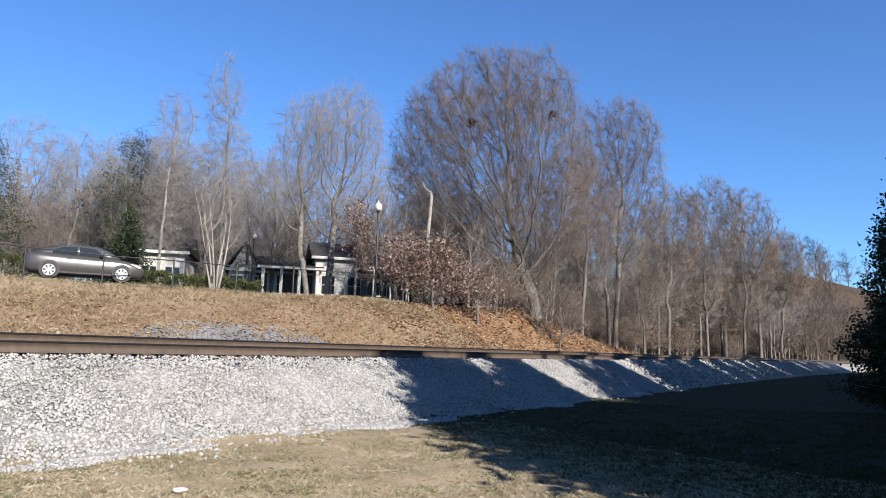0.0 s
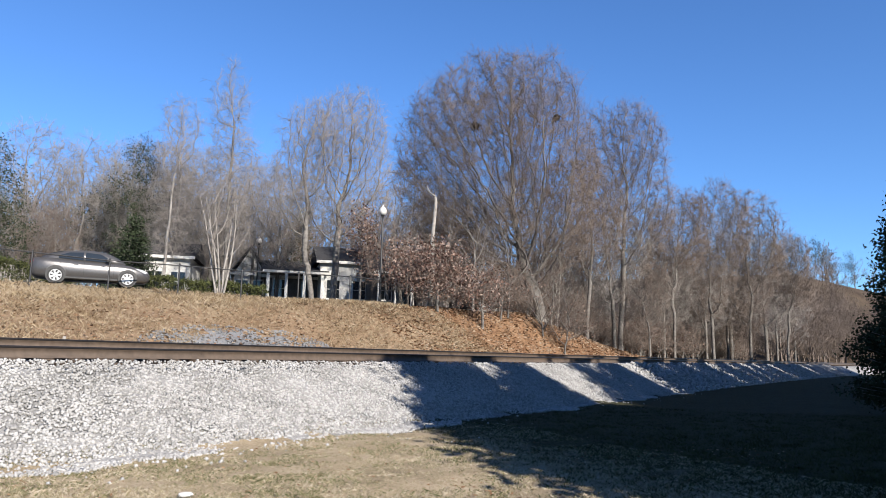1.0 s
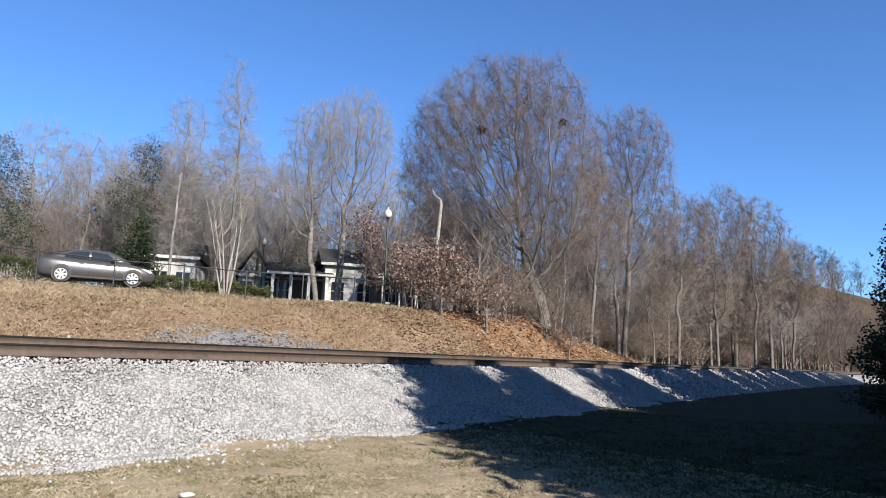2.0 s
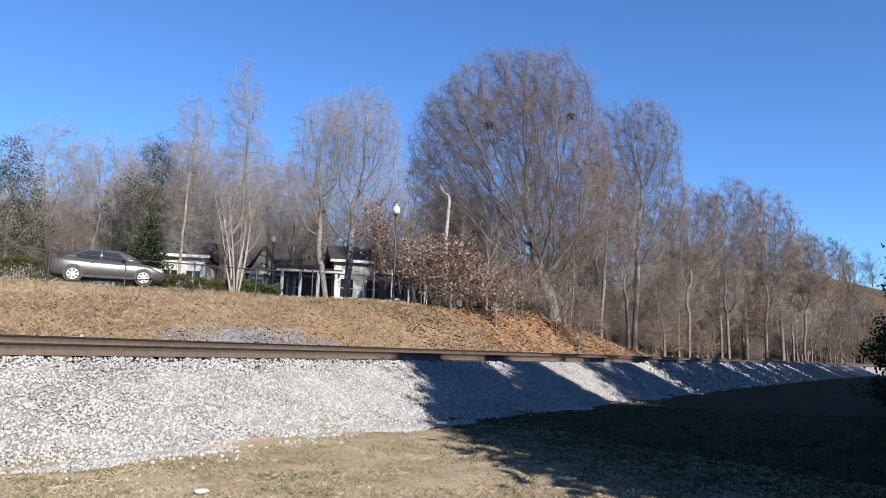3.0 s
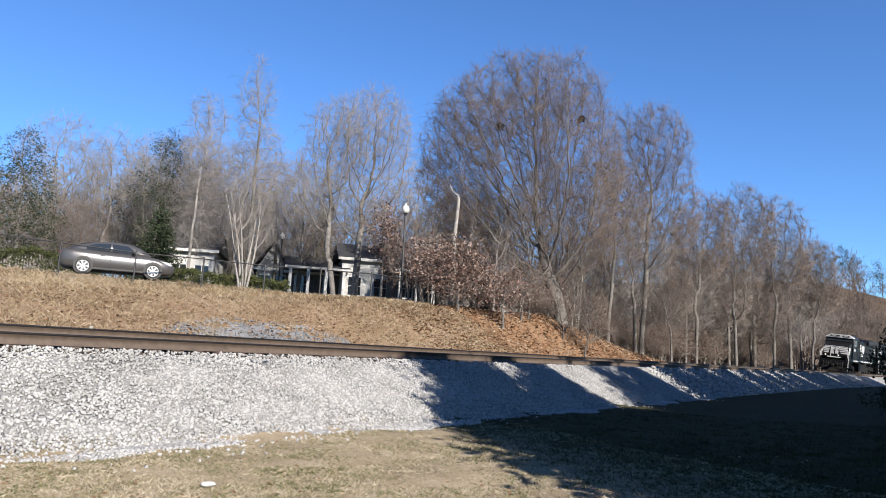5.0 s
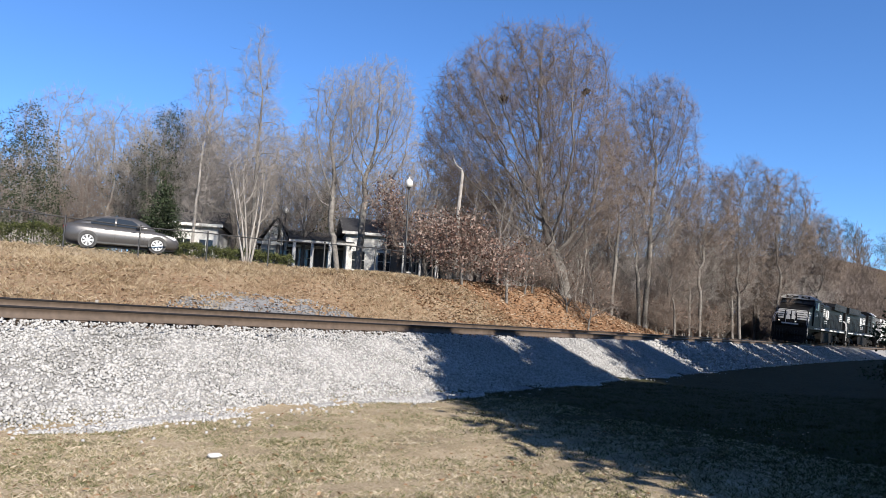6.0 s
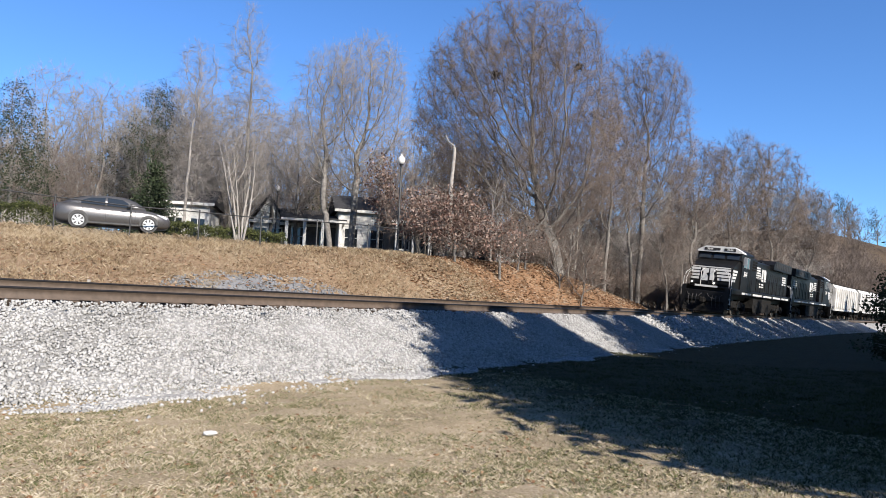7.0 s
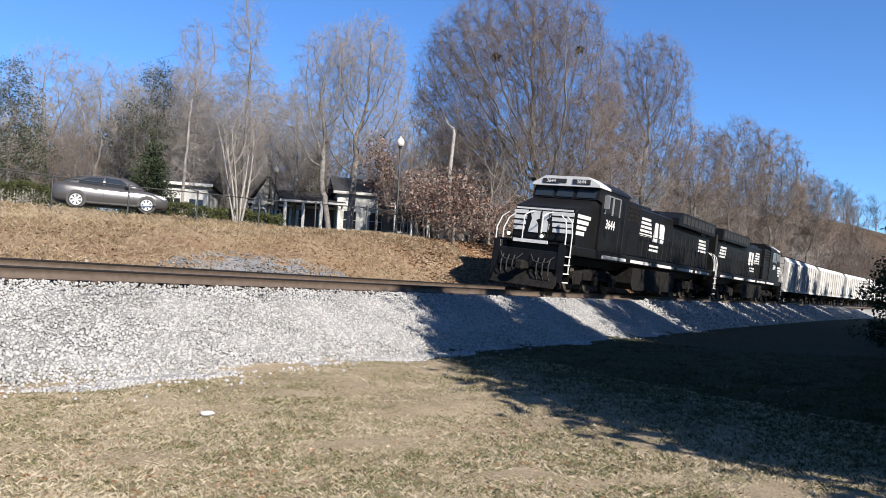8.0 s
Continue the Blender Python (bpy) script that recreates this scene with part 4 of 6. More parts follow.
# unseen trees on the sunny side of the line, set so their shade lies over lawn and track
def shade_trees():
    rng = random.Random(8)

    def put(proto, x, y, k):
        copy_thing(proto, pose(x, y, 0, 0, 0, rng.uniform(0, 360)) @ Matrix.Scale(k, 4))

    x, y = plan(-20, -25)
    dense = evergreen(95, Vector((x, y, 0)), 16.5, 4.4, "unseen tall dense evergreen, set to shade the lawn", 0.27, 1.4, 20, 1.6)
    x, y = plan(-11, -26)
    thin = evergreen(96, Vector((x, y, 0)), 16.5, 4.4, "unseen tall open-crowned evergreen, set to shade the line", 0.27, 1.5, 9, 1.4)
    loose = evergreen(97, Vector((0.83 * 30 + 0.55 * 6, 0.55 * 30 - 0.83 * 6, 0)), 16.5, 4.4, "tall evergreen with gaps in its crown", 0.27, 1.4, 10, 1.4)
    dense["group"] = thin["group"] = loose["group"] = "shade trees"
    for w, q, k in ((10.6, 7.5, 0.95), (12.5, 4.5, 0.72)):
        put(dense, 0.83 * w + 0.55 * q, 0.55 * w - 0.83 * q, k)
    for w, q, k in ((14, 8.5, 0.9), (16.5, 5, 0.75), (19.5, 5, 0.78), (23, 4, 0.8), (27, 4, 0.8)):
        put(loose, 0.83 * w + 0.55 * q, 0.55 * w - 0.83 * q, k)
    for s, n, k in ((37.7, -25, 1.28), (41.7, -27, 1.36)):
        put(loose, *plan(s, n), k)
    # squat copies: first shades the lawn edge, the rest are added to block skylight
    for w, q, wide, high in ((9.6, 2.0, 0.86, 0.6), (13.0, 0.5, 0.8, 0.5), (15.8, -1.0, 0.8, 0.44), (19.0, -3.0, 0.8, 0.44), (23.0, -5.0, 0.8, 0.44), (27.0, -6.5, 0.8, 0.44)):
        copy_thing(dense, pose(0.83 * w + 0.55 * q, 0.55 * w - 0.83 * q, 0) @ Matrix.Diagonal((wide, wide, high, 1)))
    for s, n, k in ((-18.5, -28.5, 1.0), (-15.5, -23.5, 0.95)):
        put(dense, *plan(s, n), k)
    for i in range(16):
        put(thin, *plan(-8 + i * 5.2 + rng.uniform(-1, 1), -25 + rng.uniform(-1.5, 1.5)), rng.uniform(0.95, 1.15))
        if i % 2 == 0 and i < 7:
            put(thin, *plan(-9 + i * 5.2 + rng.uniform(-1, 1), -32 + rng.uniform(-1.5, 1.5)), rng.uniform(1.15, 1.3))
        # near row out of view, added to block skylight over the shaded ground
        put(thin, *plan(-5 + i * 5.4 + rng.uniform(-1, 1), -17.5 + rng.uniform(-1, 1)), rng.uniform(0.68, 0.86))


shade_trees()


# ---------------------------------------------------------------- distant woods
def far_woods():
    rng = random.Random(21)
    kinds = []
    for i in range(4):
        trunk, limb, fine, ends = grow_tree(random.Random(200 + i), tall=12, wide=3.6, low=0.12, limbs=14, kids=(5, 4), r=0.18, twig=0.04, steps=(3, 2, 1, 1))
        rows = [(a[0], b[0], a[1], b[1]) for line in trunk + limb for a, b in zip(line, line[1:])] + fine
        me = segments("far", rows, 3)
        v = np.empty(len(me.vertices) * 3, np.float32)
        me.vertices.foreach_get("co", v)
        f = np.empty(len(me.loops), np.int32)
        me.loops.foreach_get("vertex_index", f)
        bpy.data.meshes.remove(me)
        kinds.append((v.reshape(-1, 3), f.reshape(-1, 4)))

    def wood(name, places, material, label):
        V, F, o = [], [], 0
        for x, y, k in places:
            v, f = kinds[rng.randrange(4)]
            t = rng.uniform(0, 6.28)
            c, s = math.cos(t), math.sin(t)
            q = v @ np.array([[c, s, 0], [-s, c, 0], [0, 0, 1]]) * k + (x, y, float(ground_z(x, y)))
            V.append(q)
            F.append(f + o)
            o += len(v)
        ob = hang(name, arrays(name, np.concatenate(V), np.concatenate(F)), material)
        tagged(ob, label, "woods", kind="stuff")

    spots = []
    for i in range(190):
        y = rng.uniform(70, 120)
        spots.append((rng.uniform(-0.8, 0.40) * y, y, rng.uniform(0.85, 1.4)))
    wood("far_woods", spots, M_TWIGP, "grey bare woods beyond the houses")
    spots = []
    for i in range(270):
        s = 72 + 190 * rng.random() ** 1.3
        n = 6.5 + 40 * rng.random() ** 1.5
        if i % 3:
            y = rng.uniform(100, 190)
            s, n = along(np.array(y * rng.uniform(0.47, 0.66)), np.array(y))
            s, n = float(s), float(n)
        if s > 70 and n > 6.3:
            x, y = plan(s, n)
            spots.append((float(x), float(y), rng.uniform(0.7, 1.15)))
    wood("hillside_woods", spots, M_TWIG, "brown bare woods covering the hillside")
    ends = []
    for i in range(60):
        s, n = rng.uniform(150, 300), rng.uniform(30, 130)
        x, y = plan(s, n)
        z = float(height(s, n))
        for k in range(22):
            h = rng.uniform(5, 13)
            w = 2.6 * (1.1 - (h - 6) / 10)
            ends.append(Vector((x + rng.gauss(0, w * 0.5), y + rng.gauss(0, w * 0.5), z + h)))
    tagged(hang("ridge_pines", leaf_cloud("ridge_pines", ends, rng, 30, 0.5, 0.15, M_NEEDLE), M_NEEDLE), "dark green pines along the ridge", "woods", kind="stuff")


far_woods()


# ---------------------------------------------------------------- locomotive
def lettering(text, size, thick=0.004):
    """Writing as a mesh in the x, y plane, centred."""
    cu = bpy.data.curves.new("writing", "FONT")
    cu.body, cu.size, cu.extrude, cu.align_x, cu.align_y, cu.offset = text, size, thick, "CENTER", "CENTER", size * 0.02
    ob = bpy.data.objects.new("writing", cu)
    scene.collection.objects.link(ob)
    me = bpy.data.meshes.new_from_object(ob.evaluated_get(bpy.context.evaluated_depsgraph_get()))
    bpy.data.objects.remove(ob)
    me.materials.clear()
    return me


def slab(x0, z0, x1, z1, skew, y, thick=0.012):
    """A leaning painted bar on a side wall at y."""
    return [(x0, z0), (x1, z0), (x1 + skew, z1), (x0 + skew, z1)], y, y + (thick if y > 0 else -thick)


def truck(parent, x, axles, r, gauge_half=1.05, name="truck"):
    f = bmesh.new()
    span = axles[-1] - axles[0]
    for sy in (-1, 1):
        y = sy * gauge_half
        prism(f, [(x + axles[0] - 0.45, 0.62), (x + axles[0] - 0.3, 0.36), (x + axles[0] + 0.35, 0.36), (x + axles[0] + 0.55, 0.58), (x + axles[-1] - 0.55, 0.58), (x + axles[-1] - 0.35, 0.36), (x + axles[-1] + 0.3, 0.36), (x + axles[-1] + 0.45, 0.62), (x + axles[-1] + 0.4, 0.86), (x + span * 0.2, 1.02), (x - span * 0.2, 1.02), (x + axles[0] - 0.4, 0.86)], y - 0.09, y + 0.09)
        for a in axles:
            box(f, x + a - 0.2, x + a + 0.2, y - 0.16, y + 0.16, 0.36, 0.74, 0.04)
        for a in (axles[0] + 0.6, axles[-1] - 0.6):
            for j in range(5):
                cyl(f, (x + a, y + sy * 0.05, 0.66 + j * 0.06), (0, 0, 1), 0.11, 0.035, 10)
        tube(f, [(x - 0.5, y + sy * 0.12, 1.1), (x + 0.25, y + sy * 0.14, 0.8)], 0.045, 6)
    box(f, x - 0.45, x + 0.45, -gauge_half, gauge_half, 0.6, 0.95, 0.03)
    part(name, f, M_GRIME, parent, "grimy cast steel truck frame")
    sets = []
    for a in axles:
        w = bmesh.new()
        cyl(w, (0, 0, 0), (0, 1, 0), 0.09, 2.0, 10)
        for sy in (-1, 1):
            cyl(w, (0, sy * 0.755, 0), (0, 1, 0), r, 0.13, 28, 0.02)
            cyl(w, (0, sy * 0.69, 0), (0, 1, 0), r + 0.028, 0.03, 28)
            cyl(w, (0, sy * 0.82, 0), (0, 1, 0), 0.16, 0.08, 12)
            for j in range(6):
                t = j * math.pi / 3
                cyl(w, (math.cos(t) * r * 0.6, sy * 0.823, math.sin(t) * r * 0.6), (0, 1, 0), 0.05, 0.02, 6)
        ob = part("wheelset", w, M_WHEEL, parent)
        ob.matrix_basis = pose(x + a, 0, r)
        sets.append(ob)
    return sets


WHEEL_R = 0.56


def locomotive():
    loco = new("locomotive")
    tagged(loco, "black diesel freight locomotive with white nose stripes", "locomotive", "train")
    P = lambda n, bm, m, l="", sm=False: part(n, bm, m, loco, l, sm)
    # frame, pilot and tank
    f = boxes((-10.6, 10.4, -1.5, 1.5, 1.5, 1.86), (-10.2, 10.0, -0.8, 0.8, 1.12, 1.5), bevel=0.03)
    P("underframe", f, M_BLACK)
    for x in (10.95, -10.95):
        sg = 1 if x > 0 else -1
        f = bmesh.new()
        box(f, x - 0.12, x + 0.12, -1.45, 1.45, 0.85, 1.55, 0.03)
        P("pilot", f, M_BLACK)
        f = bmesh.new()
        prism(f, [(x, 0.85), (x + sg * 0.45, 0.16), (x + sg * 0.38, 0.14), (x - sg * 0.1, 0.5)], -1.35, 1.35)
        P("plow", f, M_GRIME, "grimy steel plow")
        f = bmesh.new()
        box(f, x, x + sg * 0.62, -0.11, 0.11, 0.78, 1.05, 0.03)
        box(f, x + sg * 0.5, x + sg * 0.78, -0.17, 0.17, 0.72, 1.1, 0.06)
        P("coupler", f, M_GRIME)
        for y in (-1.05, -0.8, -0.55, 0.5, 0.75, 1.0):
            f = bmesh.new()
            tube(f, [(x + sg * 0.13, y, 1.25), (x + sg * 0.32, y + 0.03, 1.0), (x + sg * 0.36, y + 0.06, 0.62), (x + sg * 0.3, y + 0.1, 0.45)], 0.028, 6)
            P("air_hose", f, M_TYRE, "black rubber air hose")
        for y in (-0.7, 0.65):
            f = bmesh.new()
            tube(f, [(x + sg * 0.13, y - 0.5, 1.35), (x + sg * 0.28, y - 0.3, 1.12), (x + sg * 0.3, y, 1.05), (x + sg * 0.28, y + 0.3, 1.12), (x + sg * 0.13, y + 0.5, 1.35)], 0.022, 6)
            P("jumper_cable", f, M_TYRE, "black hanging cable")
        P("platform", boxes((min(x, x - sg * 0.9), max(x, x - sg * 0.9) + 0.0, -1.5, 1.5, 1.82, 1.9), bevel=0.015), M_BLACK)
        P("platform_edge", boxes((x + sg * 0.06 - 0.02, x + sg * 0.06 + 0.02, -0.75, 0.75, 1.80, 1.93)), M_STRIPE, "white platform edge")
        for y in (-1.42, 1.42):
            st = bmesh.new()
            for z in (0.42, 0.75, 1.08, 1.4):
                box(st, x - 0.45, x + 0.12, y - 0.12, y + 0.12, z, z + 0.03)
            box(st, x - 0.47, x - 0.44, y - 0.14, y + 0.14, 0.4, 1.85)
            box(st, x + 0.12, x + 0.15, y - 0.14, y + 0.14, 0.4, 1.85)
            P("steps", st, M_BLACK)
            e = bmesh.new()
            for z in (0.42, 0.75, 1.08, 1.4):
                box(e, x - 0.43, x + 0.11, y + (0.12 if y > 0 else -0.14), y + (0.14 if y > 0 else -0.12), z - 0.01, z + 0.035)
            P("step_edges", e, M_STRIPE, "white step edges")
            h = bmesh.new()
            for xx in (x - 0.42, x + 0.12):
                tube(h, [(xx, y * 1.06, 0.75), (xx, y * 1.06, 2.3), (xx - sg * 0.12, y * 0.97, 2.75), (xx - sg * 0.2, y * 0.8, 2.95)], 0.026, 6)
            P("grab_rails", h, M_STRIPE, "white grab rails")
    f = bmesh.new()
    prism(f, [(-3.3, 1.35), (3.3, 1.35), (3.3, 0.62), (3.0, 0.32), (-3.0, 0.32), (-3.3, 0.62)], -1.4, 1.4)
    P("fuel_tank", f, M_GRIME, "dusty grey fuel tank")
    # nose with sloping top
    f = bmesh.new()
    prism(f, [(7.9, 1.86), (10.05, 1.86), (10.12, 2.2), (10.12, 3.2), (9.95, 3.34), (8.5, 3.82), (7.9, 3.85)], -1.4, 1.4)
    bmesh.ops.bevel(f, geom=[e for e in f.edges if all(abs(v.co.x) > 9.9 for v in e.verts)], offset=0.14, segments=2, affect="EDGES")
    P("nose", f, M_BLACK)
    # stripes and pale crest on the nose
    for i in range(4):
        z = 2.98 - i * 0.22
        P("nose_stripe", boxes((10.10, 10.128, 0.34 + i * 0.04, 1.3, z, z + 0.15)), M_STRIPE, "white stripe")
        P("nose_stripe", boxes((10.10, 10.128, -1.3, -0.7 - i * 0.03, z, z + 0.15)), M_STRIPE, "white stripe")
        for y in (1.392, -1.404):
            P("nose_stripe", boxes((8.75 + i * 0.16, 10.0, y, y + 0.012, z, z + 0.15)), M_STRIPE, "white stripe")
    P("nose_stripe", boxes((10.10, 10.13, -1.25, 1.25, 3.17, 3.24)), M_STRIPE, "thin white line under the nose top")
    f = bmesh.new()
    for poly in ([(-0.62, 2.25), (-0.18, 2.25), (-0.2, 2.6), (-0.32, 2.75), (-0.12, 2.82), (-0.12, 3.12), (-0.62, 3.12), (-0.5, 2.8)], [(-0.06, 2.3), (0.26, 2.3), (0.3, 2.62), (0.14, 2.78), (0.3, 2.9), (0.26, 3.12), (-0.06, 3.12)]):
        a = [f.verts.new((10.105, y, z)) for y, z in poly]
        b = [f.verts.new((10.132, y, z)) for y, z in poly]
        for i in range(len(a)):
            f.faces.new((a[i], a[(i + 1) % len(a)], b[(i + 1) % len(a)], b[i]))
        f.faces.new(b)
        f.faces.new(a)
    P("crest", f, M_STRIPE, "white painted crest shape")
    P("nose_door", boxes((10.1, 10.14, -0.14, -0.1, 1.95, 3.1), (10.1, 10.14, 0.24, 0.27, 1.95, 3.1), bevel=0.005), M_BLACK)
    h = bmesh.new()
    tube(h, [(10.95, -0.4, 1.9), (10.95, -0.4, 2.85), (10.6, -0.4, 3.0), (10.15, -0.4, 3.1)], 0.024, 6)
    tube(h, [(10.95, 0.4, 1.9), (10.95, 0.4, 2.85), (10.6, 0.4, 3.0), (10.15, 0.4, 3.1)], 0.024, 6)
    P("front_handrail", h, M_STRIPE, "white handrails")
    # cab
    f = bmesh.new()
    prism(f, [(5.0, 1.86), (8.0, 1.86), (8.0, 3.8), (8.45, 3.86), (8.25, 4.40), (5.0, 4.42)], -1.5, 1.5)
    P("cab", f, M_BLACK)
    f = bmesh.new()
    for y in (-0.98, -0.02, 0.94):
        w = 0.42 if abs(y + 0.02) > 0.1 else 0.38
        a = [f.verts.new(c) for c in ((8.452, y - w, 3.92), (8.452, y + w, 3.92), (8.29, y + w * 0.96, 4.33), (8.29, y - w * 0.96, 4.33))]
        f.faces.new(a)
    r = bmesh.ops.extrude_face_region(f, geom=f.faces[:])
    bmesh.ops.translate(f, vec=(0.012, 0, 0.004), verts=[v for v in r["geom"] if isinstance(v, bmesh.types.BMVert)])
    P("windshield", f, M_PANE, "dark blue-tinted windshield")
    f = bmesh.new()
    rf = [(-1.54, 4.37), (-1.52, 4.47), (-0.95, 4.78), (0.95, 4.78), (1.52, 4.47), (1.54, 4.37)]
    for x0, x1 in ((7.3, 8.5),):
        a = [f.verts.new((x1, y, z)) for y, z in rf]
        b = [f.verts.new((x0, y, z)) for y, z in rf]
        for i in range(6):
            f.faces.new((a[i], a[(i + 1) % 6], b[(i + 1) % 6], b[i]))
        f.faces.new(a)
        f.faces.new(b)
    P("cab_brow", f, M_STRIPE, "white roof brow over the windshield")
    f = bmesh.new()
    a = [f.verts.new((7.3, y, z)) for y, z in rf]
    b = [f.verts.new((4.9, y, z)) for y, z in rf]
    for i in range(6):
        f.faces.new((a[i], a[(i + 1) % 6], b[(i + 1) % 6], b[i]))
    f.faces.new(a)
    f.faces.new(b)
    P("cab_roof", f, M_BLACK)
    P("headlight", boxes((8.49, 8.54, -0.3, 0.05, 4.5, 4.66), bevel=0.02), M_PLASTIC)
    for y in (0.32, -1.05):
        board = P("number_board", boxes((8.49, 8.53, y, y + 0.78, 4.46, 4.66), bevel=0.01), M_PLASTIC)
        d = hang("digits", lettering("3644", 0.21), M_STRIPE, board)
        d.matrix_basis = Matrix.Translation((8.535, y + 0.39, 4.56)) @ Euler((radians(90), 0, radians(90))).to_matrix().to_4x4()
    for y in (-0.95, 0.5):
        lamp = bmesh.new()
        cyl(lamp, (10.98, y, 2.08), (1, 0, 0), 0.13, 0.16, 16, 0.02)
        hold = P("ditch_light", lamp, M_BLACK)
        lens = bmesh.new()
        cyl(lens, (11.07, y, 2.08), (1, 0, 0), 0.075, 0.03, 16)
        part("lens", lens, M_LIGHT, hold, "lit warm headlight lens")
    for sy in (-1, 1):
        y = sy * 1.5
        w = bmesh.new()
        for x0, x1 in ((6.05, 6.75), (6.9, 7.6)):
            box(w, x0, x1, min(y, y + sy * 0.012), max(y, y + sy * 0.012), 3.45, 4.15, 0)
        P("side_window", w, M_PANE)
        fr = bmesh.new()
        for x0, x1 in ((5.98, 6.05), (6.75, 6.82), (6.84, 6.9), (7.6, 7.68)):
            box(fr, x0, x1, min(y, y + sy * 0.03), max(y, y + sy * 0.03), 3.4, 4.2)
        box(fr, 5.98, 7.68, min(y, y + sy * 0.03), max(y, y + sy * 0.03), 4.15, 4.2)
        box(fr, 7.72, 7.78, min(y, y + sy * 0.22), max(y, y + sy * 0.22), 3.6, 4.15)
        P("window_frame", fr, M_ALLOY, "bright metal window frame")
        d = hang("cab_number", lettering("3644", 0.52), M_STRIPE, loco, "white cab number")
        d.matrix_basis = Matrix.Translation((6.9, y + sy * 0.004, 2.98)) @ Euler((radians(90), 0, radians(180 if sy > 0 else 0))).to_matrix().to_4x4()
        P("cab_door_seam", boxes((5.3, 5.33, min(y, y + sy * 0.01), max(y, y + sy * 0.01), 1.95, 4.1), (5.85, 5.88, min(y, y + sy * 0.01), max(y, y + sy * 0.01), 1.95, 4.1)), M_PLASTIC)
        # sill stripe dashes
        for x0, x1 in ((4.6, 7.4), (1.0, 4.0), (-2.6, 0.4), (-6.2, -3.2), (-9.8, -6.8)):
            P("sill_stripe", boxes((x0, x1, min(y, y + sy * 0.012), max(y, y + sy * 0.012), 1.56, 1.70)), M_STRIPE, "white sill stripe")
        # emblem: leaning bars and two blocks, with two rows of small writing
        e = sy * 1.205
        em = bmesh.new()
        ya, yb = min(e, e + sy * 0.012), max(e, e + sy * 0.012)
        for i in range(5):
            b = bmesh.new()
            z = 2.95 + i * 0.19
            prism(b, [(0.55 + 0.1 * i, z), (2.4 - 0.03 * i, z), (2.4 - 0.03 * i, z + 0.12), (0.6 + 0.1 * i, z + 0.12)], ya, yb)
            P("emblem_bar", b, M_STRIPE, "white bar of the emblem")
        prism(em, [(0.42, 2.75), (-0.3, 2.75), (-0.2, 3.75), (0.25, 3.75)], ya, yb)
        P("emblem_block", em, M_STRIPE, "white slanted block of the emblem")
        b = bmesh.new()
        prism(b, [(-0.5, 2.75), (-1.2, 2.75), (-1.3, 2.95), (-1.25, 3.6), (-1.1, 3.75), (-0.45, 3.75)], ya, yb)
        P("emblem_block", b, M_STRIPE, "white slanted block of the emblem")
        for z in (2.3, 2.5):
            P("small_writing", boxes((-0.6, 0.9, min(e, e + sy * 0.01), max(e, e + sy * 0.01), z, z + 0.11)), M_STRIPE, "small white writing")
        er = sy * 1.205
        for i in range(4):
            poly, y0, y1 = slab(-9.6 + 0.08 * i, 2.85 + i * 0.2, -7.9, 2.98 + i * 0.2, 0.0, er)
            b = bmesh.new()
            prism(b, poly, y0, y1)
            P("rear_stripe", b, M_STRIPE, "white stripe")
        P("small_writing", boxes((-9.2, -8.2, min(er, er + sy * 0.01), max(er, er + sy * 0.01), 3.82, 3.95)), M_STRIPE, "small white writing")
        # walkway rail
        h = bmesh.new()
        tube(h, [(5.0, sy * 1.45, 2.95), (-10.4, sy * 1.45, 2.95)], 0.02, 5)
        for i in range(11):
            tube(h, [(4.6 - i * 1.5, sy * 1.45, 1.86), (4.6 - i * 1.5, sy * 1.45, 2.95)], 0.02, 5)
        P("walkway_rail", h, M_BLACK)
        # door seams and louvres of the engine room
        dr = bmesh.new()
        for i in range(16):
            x = 2.6 - i * 0.78
            box(dr, x, x + 0.03, min(sy * 1.2, sy * 1.222), max(sy * 1.2, sy * 1.222), 1.95, 3.5)
        tagged(P("engine_door_trim", dr, M_PLASTIC), kind="stuff")
    # bodies behind the cab
    f = bmesh.new()
    box(f, 3.2, 5.0, -1.45, 1.45, 1.86, 4.3, 0.05)
    P("equipment_cabinet", f, M_BLACK)
    f = bmesh.new()
    box(f, -10.3, 3.2, -1.2, 1.2, 1.86, 4.25, 0.08)
    P("hood", f, M_BLACK)
    f = bmesh.new()
    prism(f, [(-10.2, 3.95), (-10.2, 4.66), (-3.2, 4.66), (-2.6, 4.3), (-2.6, 3.95)], -1.5, 1.5)
    P("radiator_wing", f, M_BLACK)
    f = bmesh.new()
    for i in range(9):
        for sy in (-1, 1):
            box(f, -9.9 + i * 0.75, -9.3 + i * 0.75, min(sy * 1.5, sy * 1.515), max(sy * 1.5, sy * 1.515), 4.1, 4.55)
    tagged(P("radiator_grilles", f, M_PLASTIC), kind="stuff")
    f = bmesh.new()
    for i in range(6):
        for sy in (-1, 1):
            for k in range(4):
                box(f, 4.9 - i * 0.27, 4.72 - i * 0.27 + 0.0, min(sy * 1.45, sy * 1.47), max(sy * 1.45, sy * 1.47), 3.4 + k * 0.2, 3.53 + k * 0.2)
    tagged(P("cabinet_louvres", f, M_GRIME), kind="stuff")
    P("exhaust", boxes((-1.2, 0.2, -0.4, 0.4, 4.25, 4.6), bevel=0.05), M_GRIME)
    P("roof_hatches", boxes((0.6, 3.0, -0.9, 0.9, 4.25, 4.42), (-2.4, -1.4, -0.8, 0.8, 4.25, 4.45), bevel=0.04), M_BLACK)
    hn = bmesh.new()
